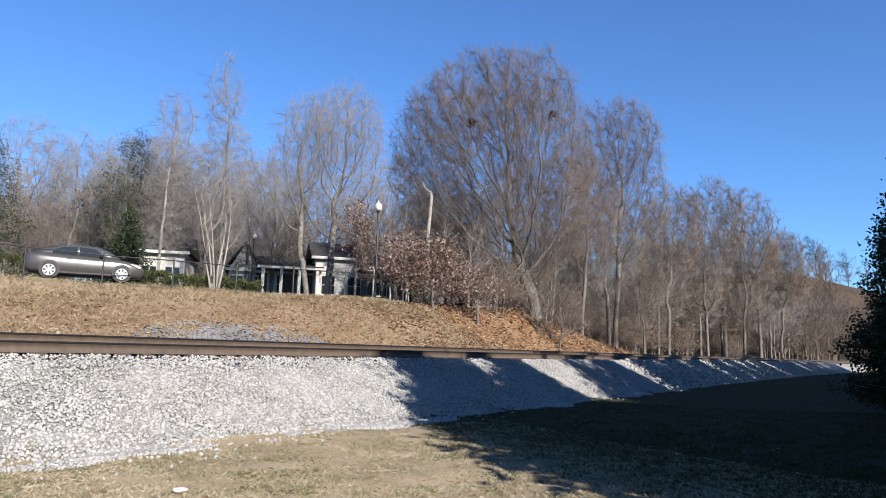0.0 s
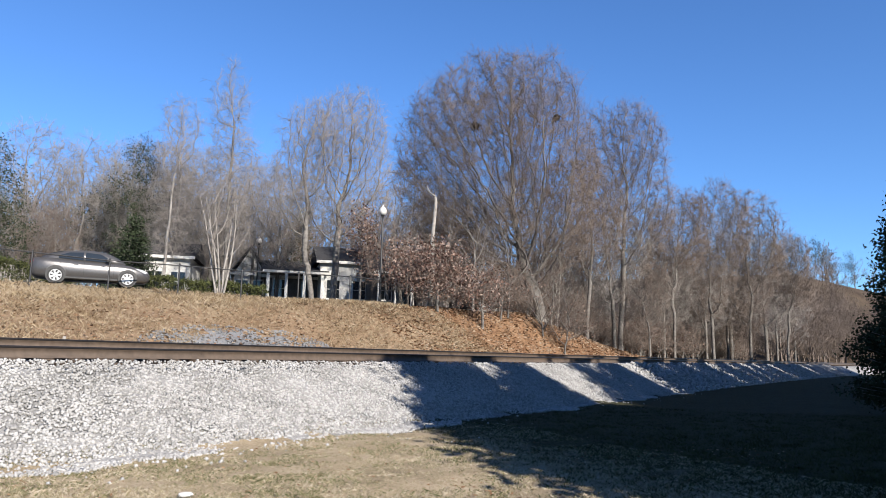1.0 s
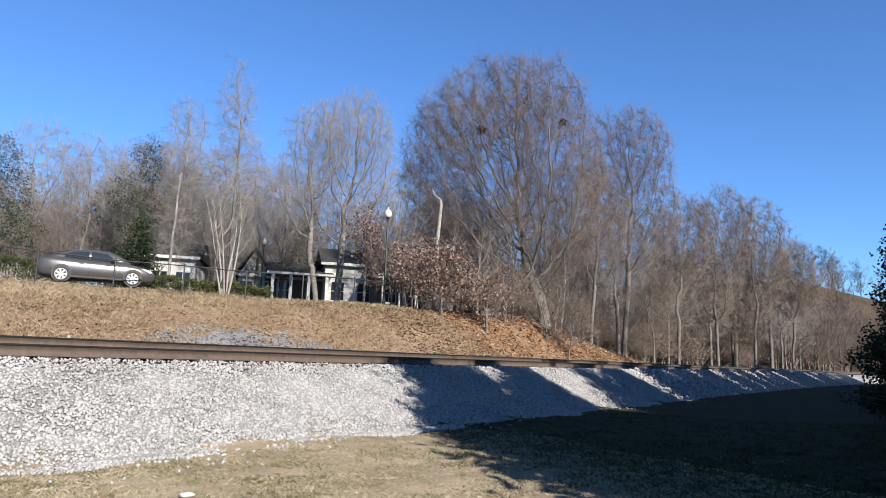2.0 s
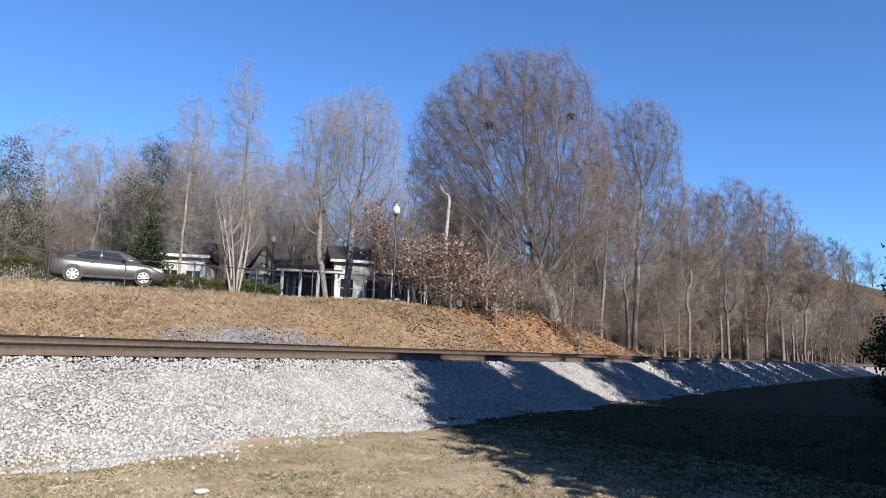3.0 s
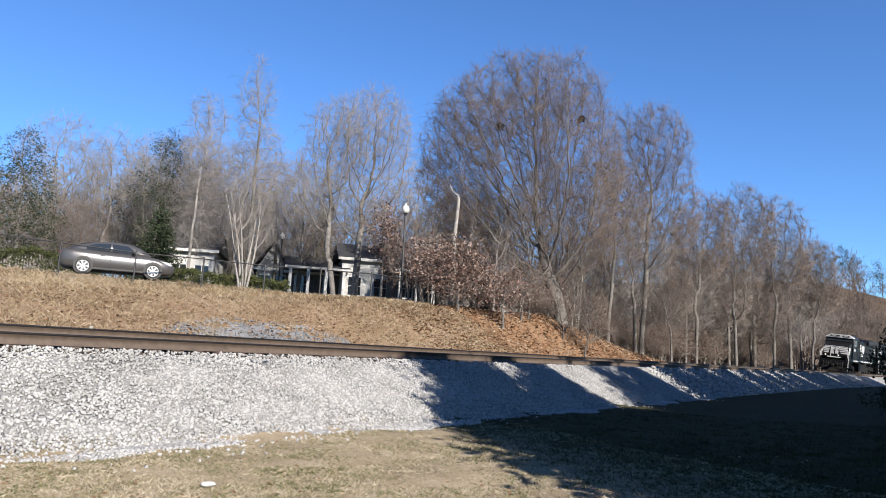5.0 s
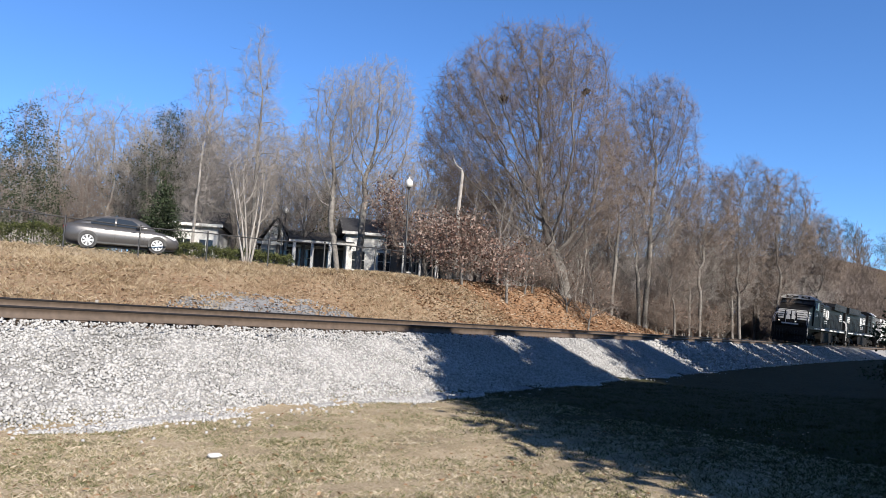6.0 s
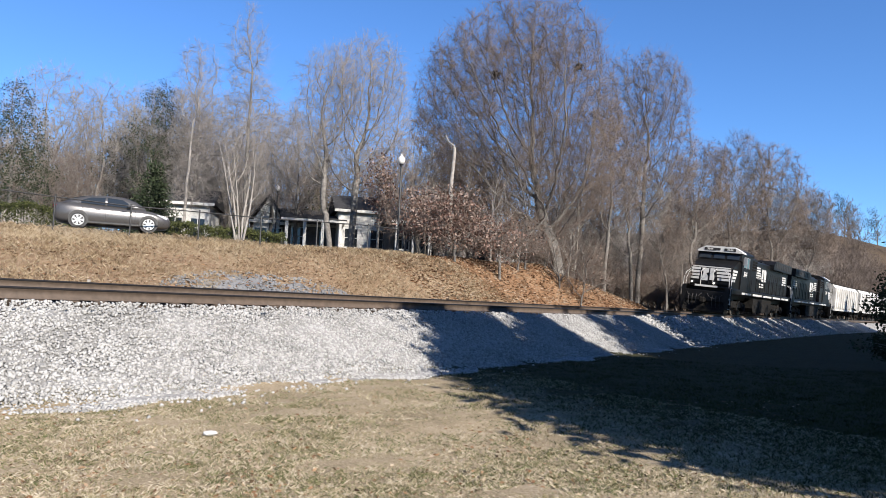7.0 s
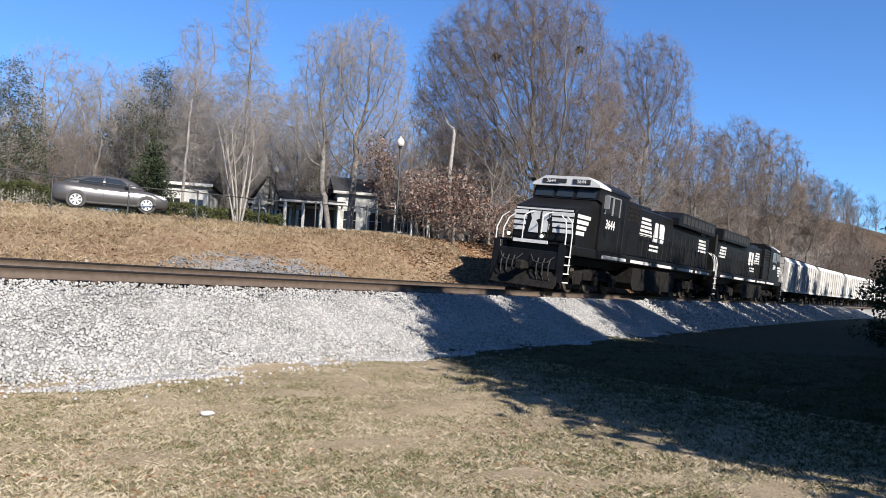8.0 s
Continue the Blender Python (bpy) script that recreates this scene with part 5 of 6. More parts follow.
    for y in (-0.2, 0.0, 0.2):
        tube(hn, [(5.6, y, 4.78), (6.1, y, 4.82)], 0.03, 8, 0.07)
    box(hn, 5.55, 5.65, -0.3, 0.3, 4.7, 4.8)
    P("horn", hn, M_GRIME)
    truck(loco, 6.9, (-1.95, 0, 1.95), WHEEL_R)
    truck(loco, -6.9, (-1.95, 0, 1.95), WHEEL_R)
    return loco


def hopper():
    car = new("hopper_wagon")
    tagged(car, "pale weathered covered hopper wagon streaked with rust", "freight wagon", "train")
    f = bmesh.new()
    sec = [(-1.5, 1.25), (-1.56, 1.6), (-1.56, 3.75), (-1.2, 4.2), (1.2, 4.2), (1.56, 3.75), (1.56, 1.6), (1.5, 1.25)]
    a = [f.verts.new((7.9, y, z)) for y, z in sec]
    b = [f.verts.new((-7.9, y, z)) for y, z in sec]
    for i in range(len(sec)):
        f.faces.new((a[i], a[(i + 1) % 8], b[(i + 1) % 8], b[i]))
    f.faces.new(a)
    f.faces.new(b)
    part("body", f, M_HOPPER, car)
    for sy in (-1, 1):
        for i in range(13):
            x = -7.8 + i * 1.3
            rb = bmesh.new()
            prism(rb, [(x - 0.05, 1.3), (x + 0.05, 1.3), (x + 0.05, 3.8), (x - 0.05, 3.8)], sy * 1.55, sy * 1.64)
            part("rib", rb, M_HOPPER, car)
        part("side_sill", boxes((-8.1, 8.1, min(sy * 1.4, sy * 1.6), max(sy * 1.4, sy * 1.6), 1.1, 1.3), bevel=0.02), M_HOPPER, car)
    for x in (-5, 0, 5):
        c = bmesh.new()
        vs = [c.verts.new(v) for v in ((x - 2.3, -1.4, 1.3), (x + 2.3, -1.4, 1.3), (x + 2.3, 1.4, 1.3), (x - 2.3, 1.4, 1.3), (x - 0.5, -0.5, 0.5), (x + 0.5, -0.5, 0.5), (x + 0.5, 0.5, 0.5), (x - 0.5, 0.5, 0.5))]
        for q in ((0, 1, 5, 4), (1, 2, 6, 5), (2, 3, 7, 6), (3, 0, 4, 7), (4, 5, 6, 7), (3, 2, 1, 0)):
            c.faces.new([vs[i] for i in q])
        part("chute", c, M_GRIME, car)
    for sy in (-1, 1):
        part("roof_walk", boxes((-7.8, 7.8, sy * 0.75 - 0.2, sy * 0.75 + 0.2, 4.28, 4.33)), M_GRIME, car)
    for i in range(6):
        h = bmesh.new()
        cyl(h, (-6.5 + i * 2.6, 0, 4.25), (0, 0, 1), 0.35, 0.14, 14, 0.03)
        part("hatch", h, M_HOPPER, car)
    for x in (8.2, -8.2):
        part("end_platform", boxes((min(x, x * 0.92), max(x, x * 0.92), -1.45, 1.45, 1.05, 1.2), (min(x, x * 1.05), max(x, x * 1.05), -0.12, 0.12, 0.75, 1.05), bevel=0.02), M_GRIME, car)
        l = bmesh.new()
        for y in (-1.3, -0.9, 0.9, 1.3):
            tube(l, [(x * 0.985, y, 1.2), (x * 0.985, y, 4.0)], 0.02, 5)
        for z in (1.6, 2.0, 2.4, 2.8, 3.2, 3.6):
            for y in (-1.1, 1.1):
                tube(l, [(x * 0.985, y - 0.2, z), (x * 0.985, y + 0.2, z)], 0.016, 5)
        tagged(part("end_ladder", l, M_GRIME, car), kind="stuff")
    for x in (-6.6, 6.6):
        truck(car, x, (-0.87, 0.87), WHEEL_R, 0.98)
    return car


LOCO_A = locomotive()
LOCO_B = copy_thing(LOCO_A, Matrix())
LOCO_B["label"] = "second black diesel locomotive facing the wagons"
WAGONS = [hopper()]
for _i in range(7):
    WAGONS.append(copy_thing(WAGONS[0], Matrix()))


# ---------------------------------------------------------------- parked car
def loft(bm, rings, close=True):
    rows = [[bm.verts.new(p) for p in r] for r in rings]
    k = len(rows[0])
    for a, b in zip(rows, rows[1:]):
        for i in range(k if close else k - 1):
            bm.faces.new((a[i], a[(i + 1) % k], b[(i + 1) % k], b[i]))
    if close:
        bm.faces.new(rows[0])
        bm.faces.new(rows[-1])
    return bm


def parked_car(m):
    car = new("parked_car")
    tagged(car, "grey metallic four-door saloon parked behind the fence", "car")
    X = [-2.26, -2.2, -2.0, -1.7, -1.2, -0.6, 0.0, 0.6, 1.05, 1.5, 1.9, 2.15, 2.26]
    zb = [0.42, 0.30, 0.24, 0.22, 0.2, 0.2, 0.2, 0.2, 0.2, 0.21, 0.22, 0.24, 0.34]
    zt = [0.86, 0.98, 1.03, 1.03, 1.0, 0.97, 0.95, 0.94, 0.94, 0.89, 0.80, 0.70, 0.56]
    w = [0.66, 0.76, 0.83, 0.87, 0.885, 0.885, 0.885, 0.885, 0.88, 0.87, 0.82, 0.72, 0.58]
    rings = []
    for x, b, t, h in zip(X, zb, zt, w):
        mid = b + (t - b) * 0.45
        half = [(0, b), (h * 0.86, b), (h * 0.97, b + 0.1), (h, mid), (h * 0.985, mid + (t - mid) * 0.55), (h * 0.90, t - 0.015), (h * 0.55, t + 0.015), (0, t + 0.03)]
        rings.append([Vector((x, y, z)) for y, z in half] + [Vector((x, -y, z)) for y, z in half[-2:0:-1]])
    part("body", loft(bmesh.new(), rings), M_CAR, car, "grey metallic paint", True)
    # roof and pillars
    RX = [-1.95, -1.5, -1.0, -0.5, 0.0, 0.4, 0.8, 1.25]
    RZ = [1.03, 1.25, 1.38, 1.435, 1.44, 1.41, 1.27, 0.98]
    RW = [0.60, 0.60, 0.60, 0.61, 0.62, 0.62, 0.64, 0.70]
    belt = lambda x: float(np.interp(x, X, zt))
    rings = []
    for x, z, h in zip(RX, RZ, RW):
        b = belt(x) - 0.04
        half = [(0.0, b), (0.80, b), (0.80 + (h - 0.80) * 0.5, b + (z - b) * 0.52), (h + 0.02, z - 0.05 * (z - b)), (h - 0.1, z), (0, z + 0.015)]
        rings.append([Vector((x, y, zz)) for y, zz in half] + [Vector((x, -y, zz)) for y, zz in half[-2:0:-1]])
    part("roof", loft(bmesh.new(), rings), M_CAR, car, "", True)

    def side(x, f, sy):
        z, h, b = float(np.interp(x, RX, RZ)), float(np.interp(x, RX, RW)), belt(x) - 0.04
        y = 0.80 + (h + 0.02 - 0.80) * f
        return Vector((x, sy * (y + 0.012), b + (z - 0.05 * (z - b) - b) * f))

    for sy in (-1, 1):
        for name, pts in (("rear_side_window", ((-1.28, .22), (-0.36, .16), (-0.36, .86), (-0.9, .84), (-1.25, .6))), ("front_side_window", ((-0.28, .16), (0.72, .18), (0.62, .5), (0.3, .82), (-0.28, .86)))):
            bm = bmesh.new()
            f = bm.faces.new([bm.verts.new(side(x, k, sy)) for x, k in pts])
            r = bmesh.ops.extrude_face_region(bm, geom=[f])
            bmesh.ops.translate(bm, vec=(0, sy * 0.01, 0), verts=[v for v in r["geom"] if isinstance(v, bmesh.types.BMVert)])
            part(name, bm, M_PANE, car, "dark side window")
        bm = bmesh.new()
        box(bm, 0.5, 0.68, min(sy * 0.86, sy * 1.02), max(sy * 0.86, sy * 1.02), 0.98, 1.1, 0.03)
        part("wing_mirror", bm, M_CAR, car)
        for x in (-0.72, 0.3):
            bm = bmesh.new()
            box(bm, x, x + 0.18, min(sy * 0.885, sy * 0.91), max(sy * 0.885, sy * 0.91), 0.80, 0.83, 0.008)
            part("door_handle", bm, M_CAR, car)
        bm = bmesh.new()
        for x in (-1.2, -0.32, 0.82):
            box(bm, x, x + 0.012, min(sy * 0.87, sy * 0.889), max(sy * 0.87, sy * 0.889), 0.34, 0.88)
        tagged(part("door_seam_trim", bm, M_PLASTIC, car), kind="stuff")
        bm = bmesh.new()
        vs = [Vector((1.62, sy * 0.86, 0.76)), Vector((2.0, sy * 0.76, 0.60)), Vector((2.17, sy * 0.60, 0.56)), Vector((2.14, sy * 0.6, 0.66)), Vector((1.9, sy * 0.76, 0.74))]
        a = [bm.verts.new(v) for v in vs]
        b = [bm.verts.new(v + Vector((0.03, sy * 0.03, 0.015))) for v in vs]
        for i in range(5):
            bm.faces.new((a[i], a[(i + 1) % 5], b[(i + 1) % 5], b[i]))
        bm.faces.new(b)
        part("headlight", bm, M_LENS, car, "clear swept-back headlight")
        bm = bmesh.new()
        box(bm, -2.27, -2.12, min(sy * 0.5, sy * 0.74), max(sy * 0.5, sy * 0.74), 0.76, 0.9, 0.03)
        part("tail_light", bm, surface("red_lamp", (0.25, 0.01, 0.01), (0.4, 0.02, 0.02), 10, 1, 0.2), car)
        bm = bmesh.new()
        box(bm, -1.0, 1.0, min(sy * 0.84, sy * 0.895), max(sy * 0.84, sy * 0.895), 0.2, 0.3, 0.02)
        part("sill", bm, M_PLASTIC, car)
    for name, x0, x1 in (("windscreen", 0.48, 1.2), ("rear_window", -1.9, -1.1)):
        bm = bmesh.new()
        rows = []
        for k in range(5):
            x = x0 + (x1 - x0) * k / 4
            z, h = float(np.interp(x, RX, RZ)), float(np.interp(x, RX, RW)) - 0.09
            rows.append([bm.verts.new((x, h * j, z + 0.016 + 0.015 * (1 - abs(j)))) for j in (-1, 0, 1)])
        for a, b in zip(rows, rows[1:]):
            for j in range(2):
                bm.faces.new((a[j], a[j + 1], b[j + 1], b[j]))
        r = bmesh.ops.extrude_face_region(bm, geom=bm.faces[:])
        bmesh.ops.translate(bm, vec=(0, 0, 0.01), verts=[v for v in r["geom"] if isinstance(v, bmesh.types.BMVert)])
        part(name, bm, M_PANE, car, "dark sloping glass")
    part("front_bumper", boxes((2.05, 2.25, -0.55, 0.55, 0.28, 0.5), bevel=0.05), M_PLASTIC, car, "black lower grille")
    for x in (-1.33, 1.37):
        for sy in (-1, 1):
            bm = bmesh.new()
            cyl(bm, (x, sy * 0.78, 0.345), (0, 1, 0), 0.375, 0.26, 24)
            part("wheel_arch", bm, M_PLASTIC, car)
            bm = bmesh.new()
            cyl(bm, (x, sy * 0.80, 0.315), (0, 1, 0), 0.315, 0.235, 28, 0.03)
            wh = part("wheel", bm, M_TYRE, car, "black tyre", False)
            bm = bmesh.new()
            cyl(bm, (x, sy * 0.91, 0.315), (0, 1, 0), 0.07, 0.03, 12)
            for j in range(7):
                t = 2 * math.pi * j / 7
                d, o = Vector((math.cos(t), 0, math.sin(t))), Vector((-math.sin(t), 0, math.cos(t)))
                c = Vector((x, sy * 0.918, 0.315))
                q = [bm.verts.new(c + d * a + o * b + Vector((0, sy * e, 0))) for a, b, e in ((0.05, -0.03, 0), (0.225, -0.05, 0.004), (0.225, 0.05, 0.004), (0.05, 0.03, 0))]
                bm.faces.new(q)
            for k in range(28):
                t0, t1 = 2 * math.pi * k / 28, 2 * math.pi * (k + 1) / 28
                q = [bm.verts.new((x + math.cos(t) * r, sy * 0.920, 0.315 + math.sin(t) * r)) for t, r in ((t0, 0.205), (t1, 0.205), (t1, 0.235), (t0, 0.235))]
                bm.faces.new(q)
            part("hubcap", bm, M_ALLOY, wh, "silver seven-spoke wheel cover")
    car.matrix_basis = m


CAR_AT = Vector((-14.47, 30.57, 0))
CAR_AT.z = float(ground_z(CAR_AT.x, CAR_AT.y)) + 0.02


def road():
    d, o = Vector((0.905, 0.426, 0)), Vector((-0.426, 0.905, 0))
    verts, faces = [], []
    for i in range(60):
        for j, w in enumerate((-1.35, 0, 1.5, 3.5, 5.0)):
            p = CAR_AT + d * (-45 + i) + o * w
            verts.append((p.x, p.y, float(ground_z(p.x, p.y)) + 0.02))
    for i in range(59):
        for j in range(4):
            faces.append((i * 5 + j, (i + 1) * 5 + j, (i + 1) * 5 + j + 1, i * 5 + j + 1))
    tagged(hang("road", arrays("road", verts, faces), M_ASPHALT), "worn grey asphalt lane along the bank top", "road", kind="structure")
    parked_car(pose(CAR_AT.x, CAR_AT.y, CAR_AT.z, 0, 0, math.degrees(math.atan2(0.426, 0.905))))


road()


# ---------------------------------------------------------------- fences, hedges, lamps
def iron_fence():
    a, d = Vector((-24.2, 20.9)), Vector((0.818, 0.575)).normalized()
    k, gap = 10, 2.75
    fence = new("metal_fence")
    tagged(fence, "low black metal fence along the bank top", "fence")
    pts = []
    for i in range(k + 1):
        p = a + d * (i * gap)
        z = float(ground_z(p.x, p.y))
        pts.append(Vector((p.x, p.y, z)))
        bm = bmesh.new()
        tube(bm, [(p.x, p.y, z - 0.2), (p.x, p.y, z + 1.36)], 0.035, 8)
        cyl(bm, (p.x, p.y, z + 1.38), (0, 0, 1), 0.045, 0.05, 8, 0.012)
        part("post", bm, M_IRON, fence)
    for p, q in zip(pts, pts[1:]):
        bm = bmesh.new()
        tube(bm, [p + Vector((0, 0, 1.31)), q + Vector((0, 0, 1.31))], 0.026, 6)
        part("top_rail", bm, M_IRON, fence)
        w = bmesh.new()
        m = 18
        for j in range(-6, m):
            for sg in (0, 1):
                u0, u1 = j / m, (j + 7) / m
                z0, z1 = 0.05, 1.29
                if u0 < 0:
                    z0, u0 = z0 + (z1 - z0) * (-u0) / (u1 - u0), 0
                if u1 > 1:
                    z1, u1 = z0 + (z1 - z0) * (1 - u0) / (u1 - u0), 1
                zz = (z0, z1) if sg == 0 else (1.34 - z0, 1.34 - z1)
                tube(w, [p.lerp(q, u0) + Vector((0, 0, zz[0])), p.lerp(q, u1) + Vector((0, 0, zz[1]))], 0.0022, 3)
        tagged(part("wire_mesh", w, M_IRON, fence), kind="stuff")


iron_fence()


def picket(points, label, tall, material, gap=0.14, name="picket_fence"):
    f = new(name)
    tagged(f, label, "fence")
    for p, q in zip(points, points[1:]):
        ln = (q - p).length
        bm = bmesh.new()
        k = int(ln / gap)
        ang = math.degrees(math.atan2((q - p).y, (q - p).x))
        for i in range(k):
            c = p.lerp(q, (i + 0.5) / k)
            box(bm, -0.035, 0.035, -0.01, 0.01, 0.05, tall, m=pose(c.x, c.y, c.z, 0, 0, ang))
        tagged(part("pickets", bm, material, f), kind="stuff")
        bm = bmesh.new()
        box(bm, -0.06, 0.06, -0.06, 0.06, -0.2, tall + 0.12, 0.01, m=pose(p.x, p.y, p.z, 0, 0, ang))
        part("post", bm, material, f)
        for z in (0.25, tall - 0.15):
            bm = bmesh.new()
            tube(bm, [p + Vector((0, 0, z)), q + Vector((0, 0, z))], 0.035, 4)
            part("rail", bm, material, f)


def fences():
    pts = []
    for s in (12, 15, 18, 21, 24, 27, 30):
        n = crest(s)[0] + 3.2
        x, y = plan(s, n)
        pts.append(Vector((x, y, float(height(s, n)))))
    picket(pts, "low white painted fence behind the trees", 0.75, M_WHITE)
    pts = [Vector((x, y, float(ground_z(x, y)))) for x, y in ((-30, 36.5), (-27, 37.3), (-24, 38.1), (-21, 38.9))]
    picket(pts, "weathered pale grey railing behind the hedge", 1.6, M_PALE)


fences()


def hedge(a, b, tall, deep, label):
    rng = random.Random(int(a.x * 10))
    ln = (b - a).length
    k = int(ln * deep * 420)
    p = np.random.uniform(0, 1, (k, 3))
    d = (b - a).normalized()
    o = Vector((-d.y, d.x, 0))
    c = np.array(a[:]) + p[:, :1] * np.array((b - a)[:]) + (p[:, 1:2] - 0.5) * deep * np.array(o[:])
    z = tall * (1 - (1 - p[:, 2]) ** 2) * (0.93 + 0.09 * np.sin(p[:, 0] * ln * 2.2))
    c[:, 2] = ground_z(c[:, 0], c[:, 1]) + z
    h = new("hedge")
    tagged(h, label, "hedge")
    ob = hang("foliage", leaf_cloud("foliage", [Vector(q) for q in c[::3]], rng, 14, 0.07, 0.05, M_HEDGE), M_HEDGE, h)
    seg = []
    for i in range(int(ln * 5)):
        q = a.lerp(b, rng.random())
        q.z = float(ground_z(q.x, q.y))
        seg.append((q, q + Vector((rng.gauss(0, 0.1), rng.gauss(0, 0.1), tall * 0.85)), 0.015, 0.006))
    tagged(hang("stemwork", segments("stemwork", seg, 4), M_BARK, h), kind="stuff")
    tagged(ob, kind="stuff")


hedge(Vector((-26, 31.5, 4.1)), Vector((-16.6, 34.2, 4.1)), 1.25, 0.9, "clipped low green hedge beside the lane")
hedge(Vector((-13.3, 33.6, 4.1)), Vector((-8.4, 36.4, 4.1)), 0.75, 0.9, "clipped low green hedge ahead of the car")


def lamp_post(at, tall):
    l = new("street_lamp")
    tagged(l, "black iron street lamp with a milky glass globe", "street lamp")
    bm = bmesh.new()
    tube(bm, [(0, 0, -0.2), (0, 0, 0.9)], 0.1, 10, 0.07)
    tube(bm, [(0, 0, 0.9), (0, 0, tall - 0.55)], 0.055, 8, 0.042)
    part("pole", bm, M_IRON, l)
    bm = bmesh.new()
    tube(bm, [(0, 0, tall - 0.62), (0, 0, tall - 0.5), (0, 0, tall - 0.46)], 0.05, 10, 0.13)
    part("collar", bm, M_IRON, l)
    bm = bmesh.new()
    rings = [[Vector((math.cos(2 * math.pi * j / 14) * r, math.sin(2 * math.pi * j / 14) * r, tall + z)) for j in range(14)] for r, z in ((0.10, -0.48), (0.19, -0.36), (0.2, -0.22), (0.15, -0.1), (0.09, -0.05))]
    loft(bm, rings)
    part("globe", bm, M_GLOBE, l, "milky white globe", True)
    bm = bmesh.new()
    tube(bm, [(0, 0, tall - 0.06), (0, 0, tall - 0.02), (0, 0, tall + 0.1)], 0.09, 10, 0.015)
    part("finial", bm, M_GLOBE, l, "pale finial")
    l.matrix_basis = pose(at.x, at.y, at.z)
    return l


_p = stand(-0.0700, 37)
_l = lamp_post(_p, top(_p, 37, 0.2074))
_p = stand(-0.2435, 52)
copy_thing(_l, pose(_p.x, _p.y, _p.z))


# ---------------------------------------------------------------- houses
def window(parent, x, y, z, w, h, out=-1, shut=False):
    win = part("window", boxes((x - w / 2 - 0.09, x + w / 2 + 0.09, min(y, y + out * 0.03), max(y, y + out * 0.03), z - 0.1, z + h + 0.1), bevel=0.008), M_WHITE, parent, "white window frame")
    for x0, x1 in ((x - w / 2, x - 0.025), (x + 0.025, x + w / 2)):
        for z0, z1 in ((z, z + h / 2 - 0.025), (z + h / 2 + 0.025, z + h)):
            part("pane", boxes((x0, x1, min(y + out * 0.02, y + out * 0.036), max(y + out * 0.02, y + out * 0.036), z0, z1)), M_PANE, win)


def house(at, turn, w, d, wall, ridge, siding, label, porch=True, gable_front=False, upper=False):
    h = new("house")
    tagged(h, label, "house")
    P = lambda n, bm, m, l="": part(n, bm, m, h, l)
    P("wall", boxes((-w / 2, w / 2, 0, d, -0.4, wall)), siding)
    for i in range(int(wall / 0.22)):
        z = i * 0.22
        if w < 9:
            P("board", boxes((-w / 2 - 0.012, w / 2 + 0.012, -0.014, 0.0, z, z + 0.2)), siding)
    bm = bmesh.new()
    e = 0.35
    if gable_front:
        prism(bm, [(-w / 2 - e, wall - 0.15), (0, ridge), (w / 2 + e, wall - 0.15), (w / 2 + e, wall + 0.02), (0, ridge + 0.17), (-w / 2 - e, wall + 0.02)], -e, d + e)
        g = bmesh.new()
        prism(g, [(-w / 2, wall), (w / 2, wall), (0, ridge - 0.03)], 0, 0.1)
        P("gable", g, M_WHITE, "white boarded gable")
    else:
        vs = [bm.verts.new(v) for v in ((-w / 2 - e, -e, wall - 0.12), (w / 2 + e, -e, wall - 0.12), (w / 2 + e, d / 2, ridge), (-w / 2 - e, d / 2, ridge), (-w / 2 - e, d + e, wall - 0.12), (w / 2 + e, d + e, wall - 0.12))]
        for q in ((0, 1, 2, 3), (3, 2, 5, 4), (0, 3, 4), (1, 5, 2), (0, 4, 5, 1)):
            bm.faces.new([vs[i] for i in q])
    P("roof", bm, M_ROOF, "dark shingle roof")
    P("fascia", boxes((-w / 2 - e, w / 2 + e, -e - 0.03, -e, wall - 0.25, wall - 0.05)), M_WHITE, "white fascia board")
    k = max(2, int(w / 2.2))
    for i in range(k):
        x = -w / 2 + w * (i + 0.5) / k
        if i == k // 2 and porch:
            P("door", boxes((x - 0.45, x + 0.45, -0.05, 0.01, 0.1, 2.15), bevel=0.01), M_PANE)
        else:
            window(h, x, 0, 0.95, 0.9, 1.3)
        if upper:
            window(h, x, 0, 3.5, 0.9, 1.3)
    if porch:
        P("porch_floor", boxes((-w / 2, w / 2, -2.2, 0, -0.4, 0.1)), M_SIDING)
        bm = bmesh.new()
        prism(bm, [(-w / 2 - 0.3, 2.55), (w / 2 + 0.3, 2.55), (w / 2 + 0.3, 2.72), (-w / 2 - 0.3, 2.72)], -2.5, -2.3)
        P("porch_beam", bm, M_WHITE, "white porch beam")
        bm = bmesh.new()
        vs = [bm.verts.new(v) for v in ((-w / 2 - 0.35, -2.55, 2.72), (w / 2 + 0.35, -2.55, 2.72), (w / 2 + 0.35, 0, 3.3), (-w / 2 - 0.35, 0, 3.3), (-w / 2 - 0.35, 0, 2.72), (w / 2 + 0.35, 0, 2.72))]
        for q in ((0, 1, 2, 3), (0, 4, 5, 1), (0, 3, 4), (1, 5, 2)):
            bm.faces.new([vs[i] for i in q])
        P("porch_roof", bm, M_ROOF)
        for i in range(k + 2):
            x = -w / 2 + 0.1 + (w - 0.2) * i / (k + 1)
            P("porch_post", boxes((x - 0.11, x + 0.11, -2.45, -2.23, 0.1, 2.55), bevel=0.015), M_WHITE, "white porch post")
    h.matrix_basis = pose(at.x, at.y, at.z, 0, 0, turn)
    return h


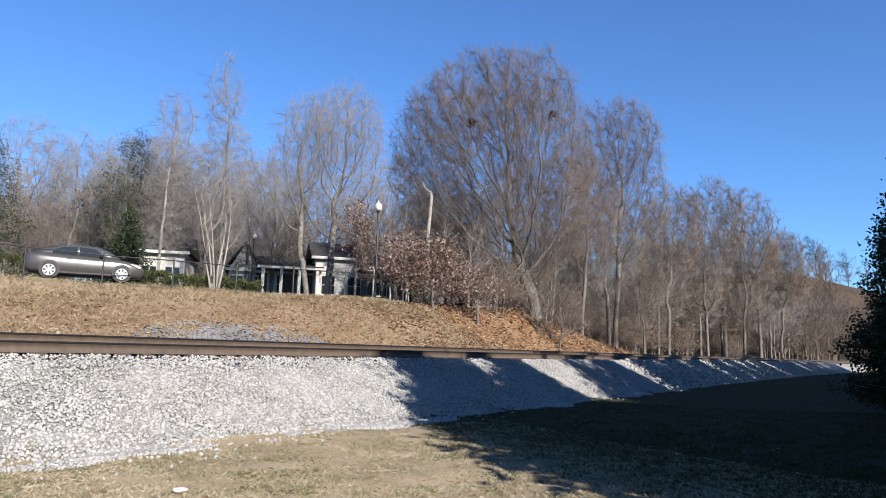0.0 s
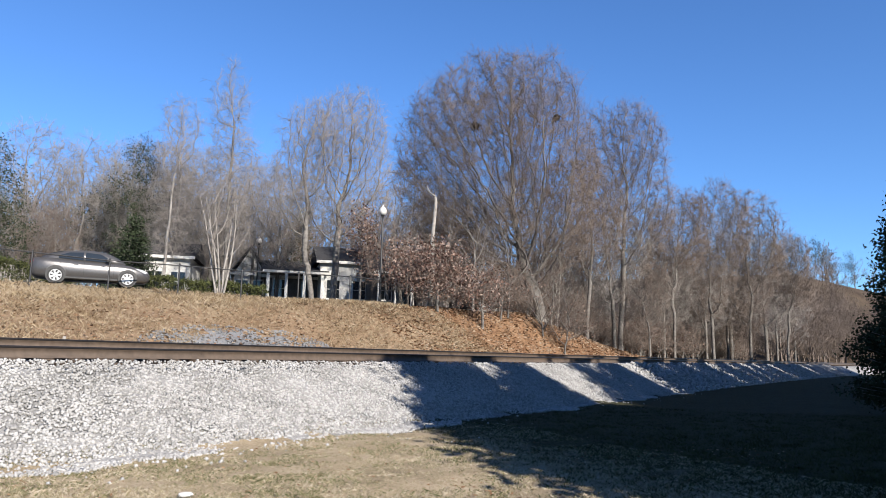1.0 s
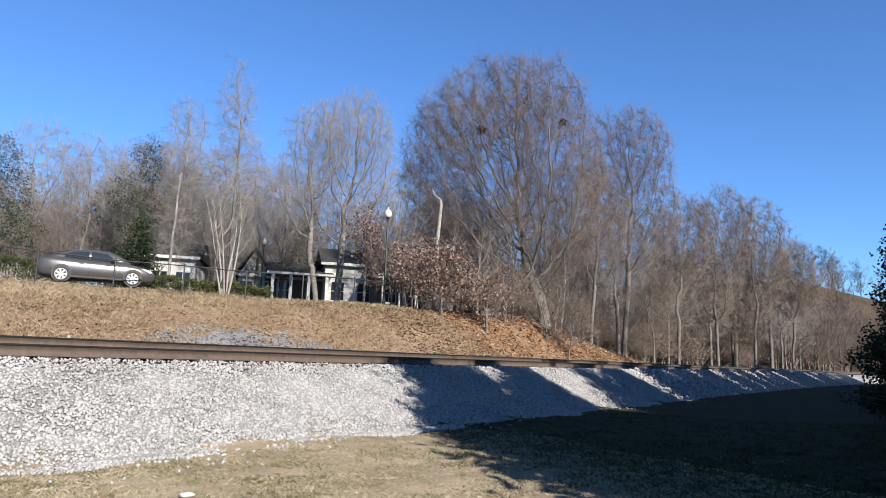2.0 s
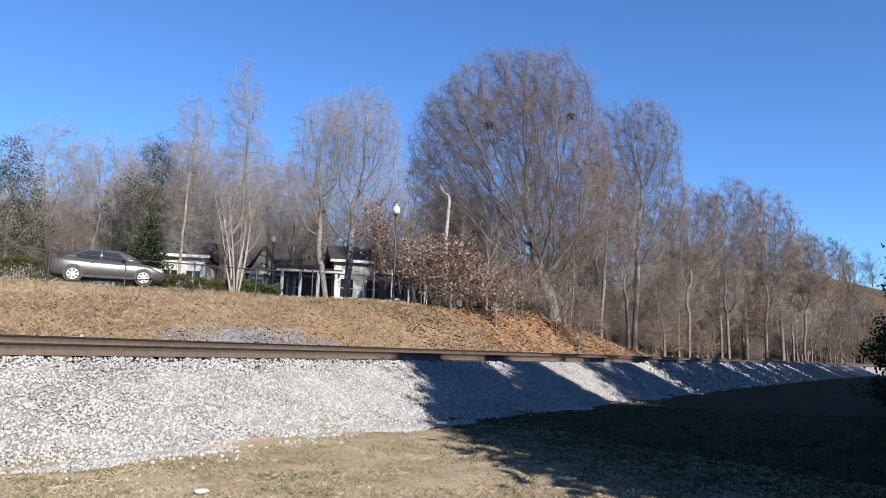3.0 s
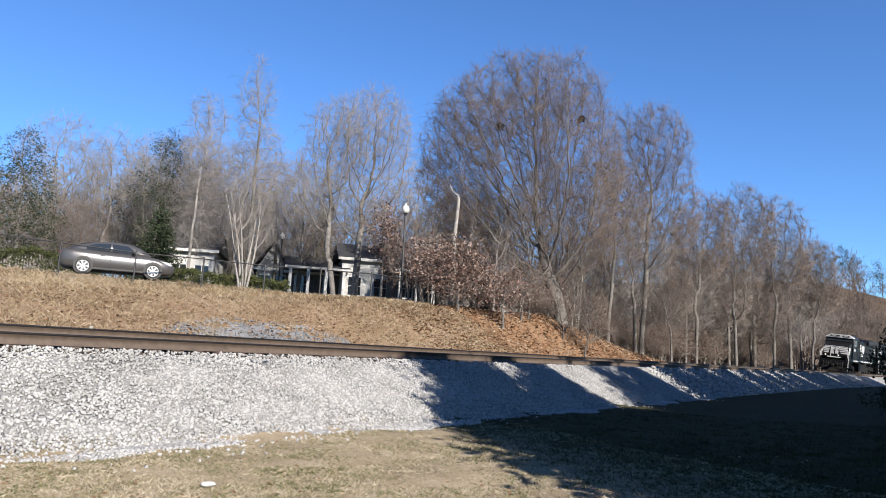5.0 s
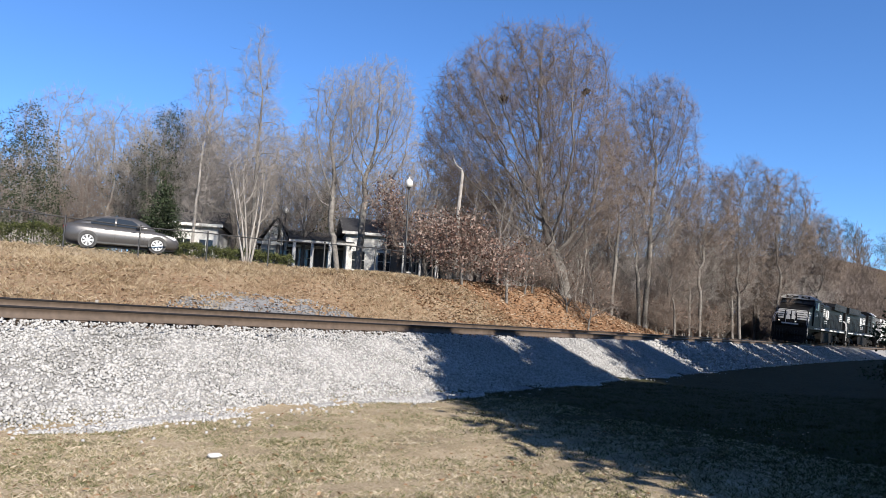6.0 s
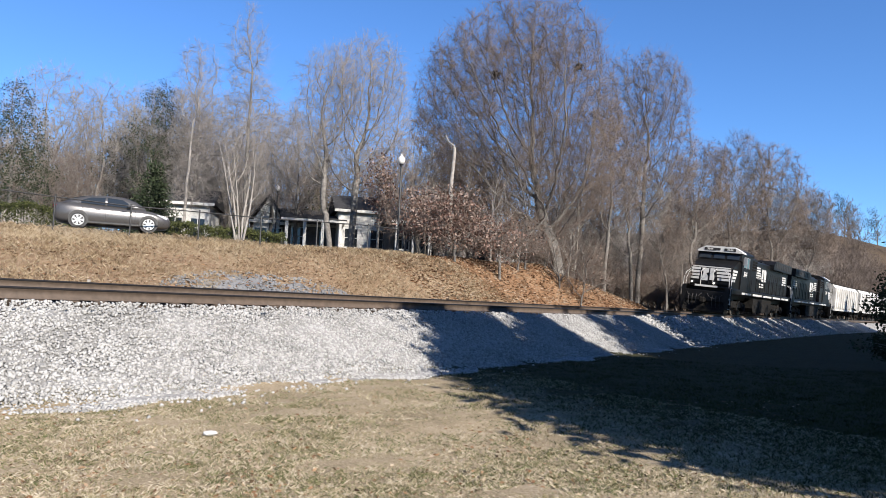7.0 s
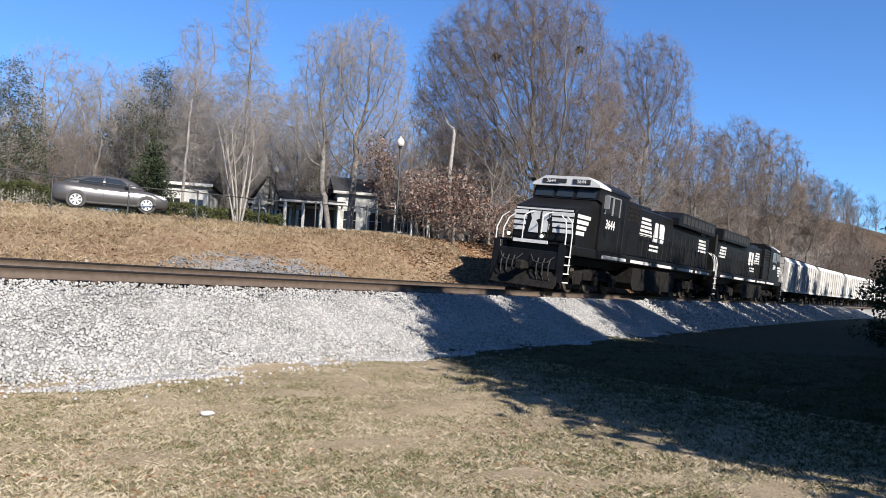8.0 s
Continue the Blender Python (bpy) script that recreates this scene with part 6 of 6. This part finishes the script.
def houses():
    house(stand(-0.192, 53), 14, 4.0, 6, 2.6, 4.0, M_SIDING, "low dark grey house with white posts and shingle roof")
    house(stand(-0.118, 52), 14, 3.8, 6, 3.7, 5.1, M_WHITE, "plain white house behind the bare trees", False)
    house(stand(-0.046, 50), 14, 3.6, 6, 2.9, 4.0, M_SIDING, "dark low house with a white-posted porch")
    house(stand(-0.254, 55), 14, 2.2, 5, 2.9, 4.8, M_WHITE, "narrow white gabled outbuilding", False, True)
    house(stand(0.118, 60), 10, 6, 6, 3.2, 4.8, M_WHITE, "white house glimpsed behind the big tree")
    house(stand(-0.370, 49), 10, 3.0, 5, 3.4, 4.6, M_WHITE, "small white outbuilding beside an evergreen", False)


houses()


# ---------------------------------------------------------------- small things
def oddments():
    x, y = plan(-18.6, 3.0)
    z = float(height(-18.6, 3.0))
    bm = bmesh.new()
    box(bm, -0.035, 0.035, -0.02, 0.02, -0.2, 0.5, 0.008)
    st = part("marker_stake", bm, M_PALE)
    st.matrix_basis = pose(x, y, z, 0, 3, 20)
    tagged(st, "short bleached wooden marker stake beside the track", "marker")
    bm = bmesh.new()
    bmesh.ops.create_icosphere(bm, subdivisions=2, radius=0.07)
    for v in bm.verts:
        v.co = Vector((v.co.x * 1.1, v.co.y * 0.75, v.co.z * 0.4)) * (1 + 0.25 * noise.noise(v.co * 30))
    sc = part("crumpled_paper", bm, M_WHITE)
    sc.matrix_basis = pose(-2.39, 7.5, float(ground_z(-2.39, 7.5)) + 0.03)
    tagged(sc, "crumpled white scrap of paper on the lawn", "litter")
    # dead pale snag among the trees
    p = stand(0.0, 39)
    bm = bmesh.new()
    tube(bm, [(0, 0, -0.3), (0.05, 0, 2), (0.0, 0.03, 4), (0.1, 0, 6), (0.05, 0, top(p, 39, 0.223))], 0.15, 9, 0.07)
    tube(bm, [(0.08, 0, 6.3), (-0.25, 0, 6.5), (-0.45, 0, 6.9)], 0.05, 6, 0.03)
    sn = part("dead_snag", bm, M_PALE, smooth=True)
    sn.matrix_basis = pose(p.x, p.y, p.z, 0, 1, 0)
    tagged(sn, "bleached dead trunk standing among bare trees", "tree")


oddments()


# ---------------------------------------------------------------- what moves
SPEED, CAB_AT_END = 25.4, -0.3


def on_track(s, back=False):
    x, y = plan(s, 0)
    th = radians(float(heading(s)))
    rz = math.degrees(math.atan2(-math.cos(th), -math.sin(th)))
    lean = math.degrees(math.atan2(CANT, 1.51))
    m = pose(float(x), float(y), RAIL_Z + CANT / 2, -lean, 0, rz)
    return m @ pose(0, 0, 0, 0, 0, 180) if back else m


def motions():
    offsets = [(LOCO_A, 8.45, False), (LOCO_B, 8.45 + 22.5, True)]
    offsets += [(w, 8.45 + 22.5 + 11.45 + 8.7 + 17.4 * i, False) for i, w in enumerate(WAGONS)]
    for ob, off, back in offsets:
        walk(ob, [(t, on_track(SPEED * (8 - t) + CAB_AT_END + off, back)) for t in (i * 0.5 for i in range(17))])
    for ob, off, back in offsets:
        for c in ob.children:
            if c.name.startswith("wheelset"):
                x, y, z = c.matrix_basis.translation
                walk(c, [(i / FPS, pose(x, y, z, 0, (-1 if back else 1) * math.degrees(SPEED * i / FPS / WHEEL_R), 0)) for i in range(0, 241)])


motions()
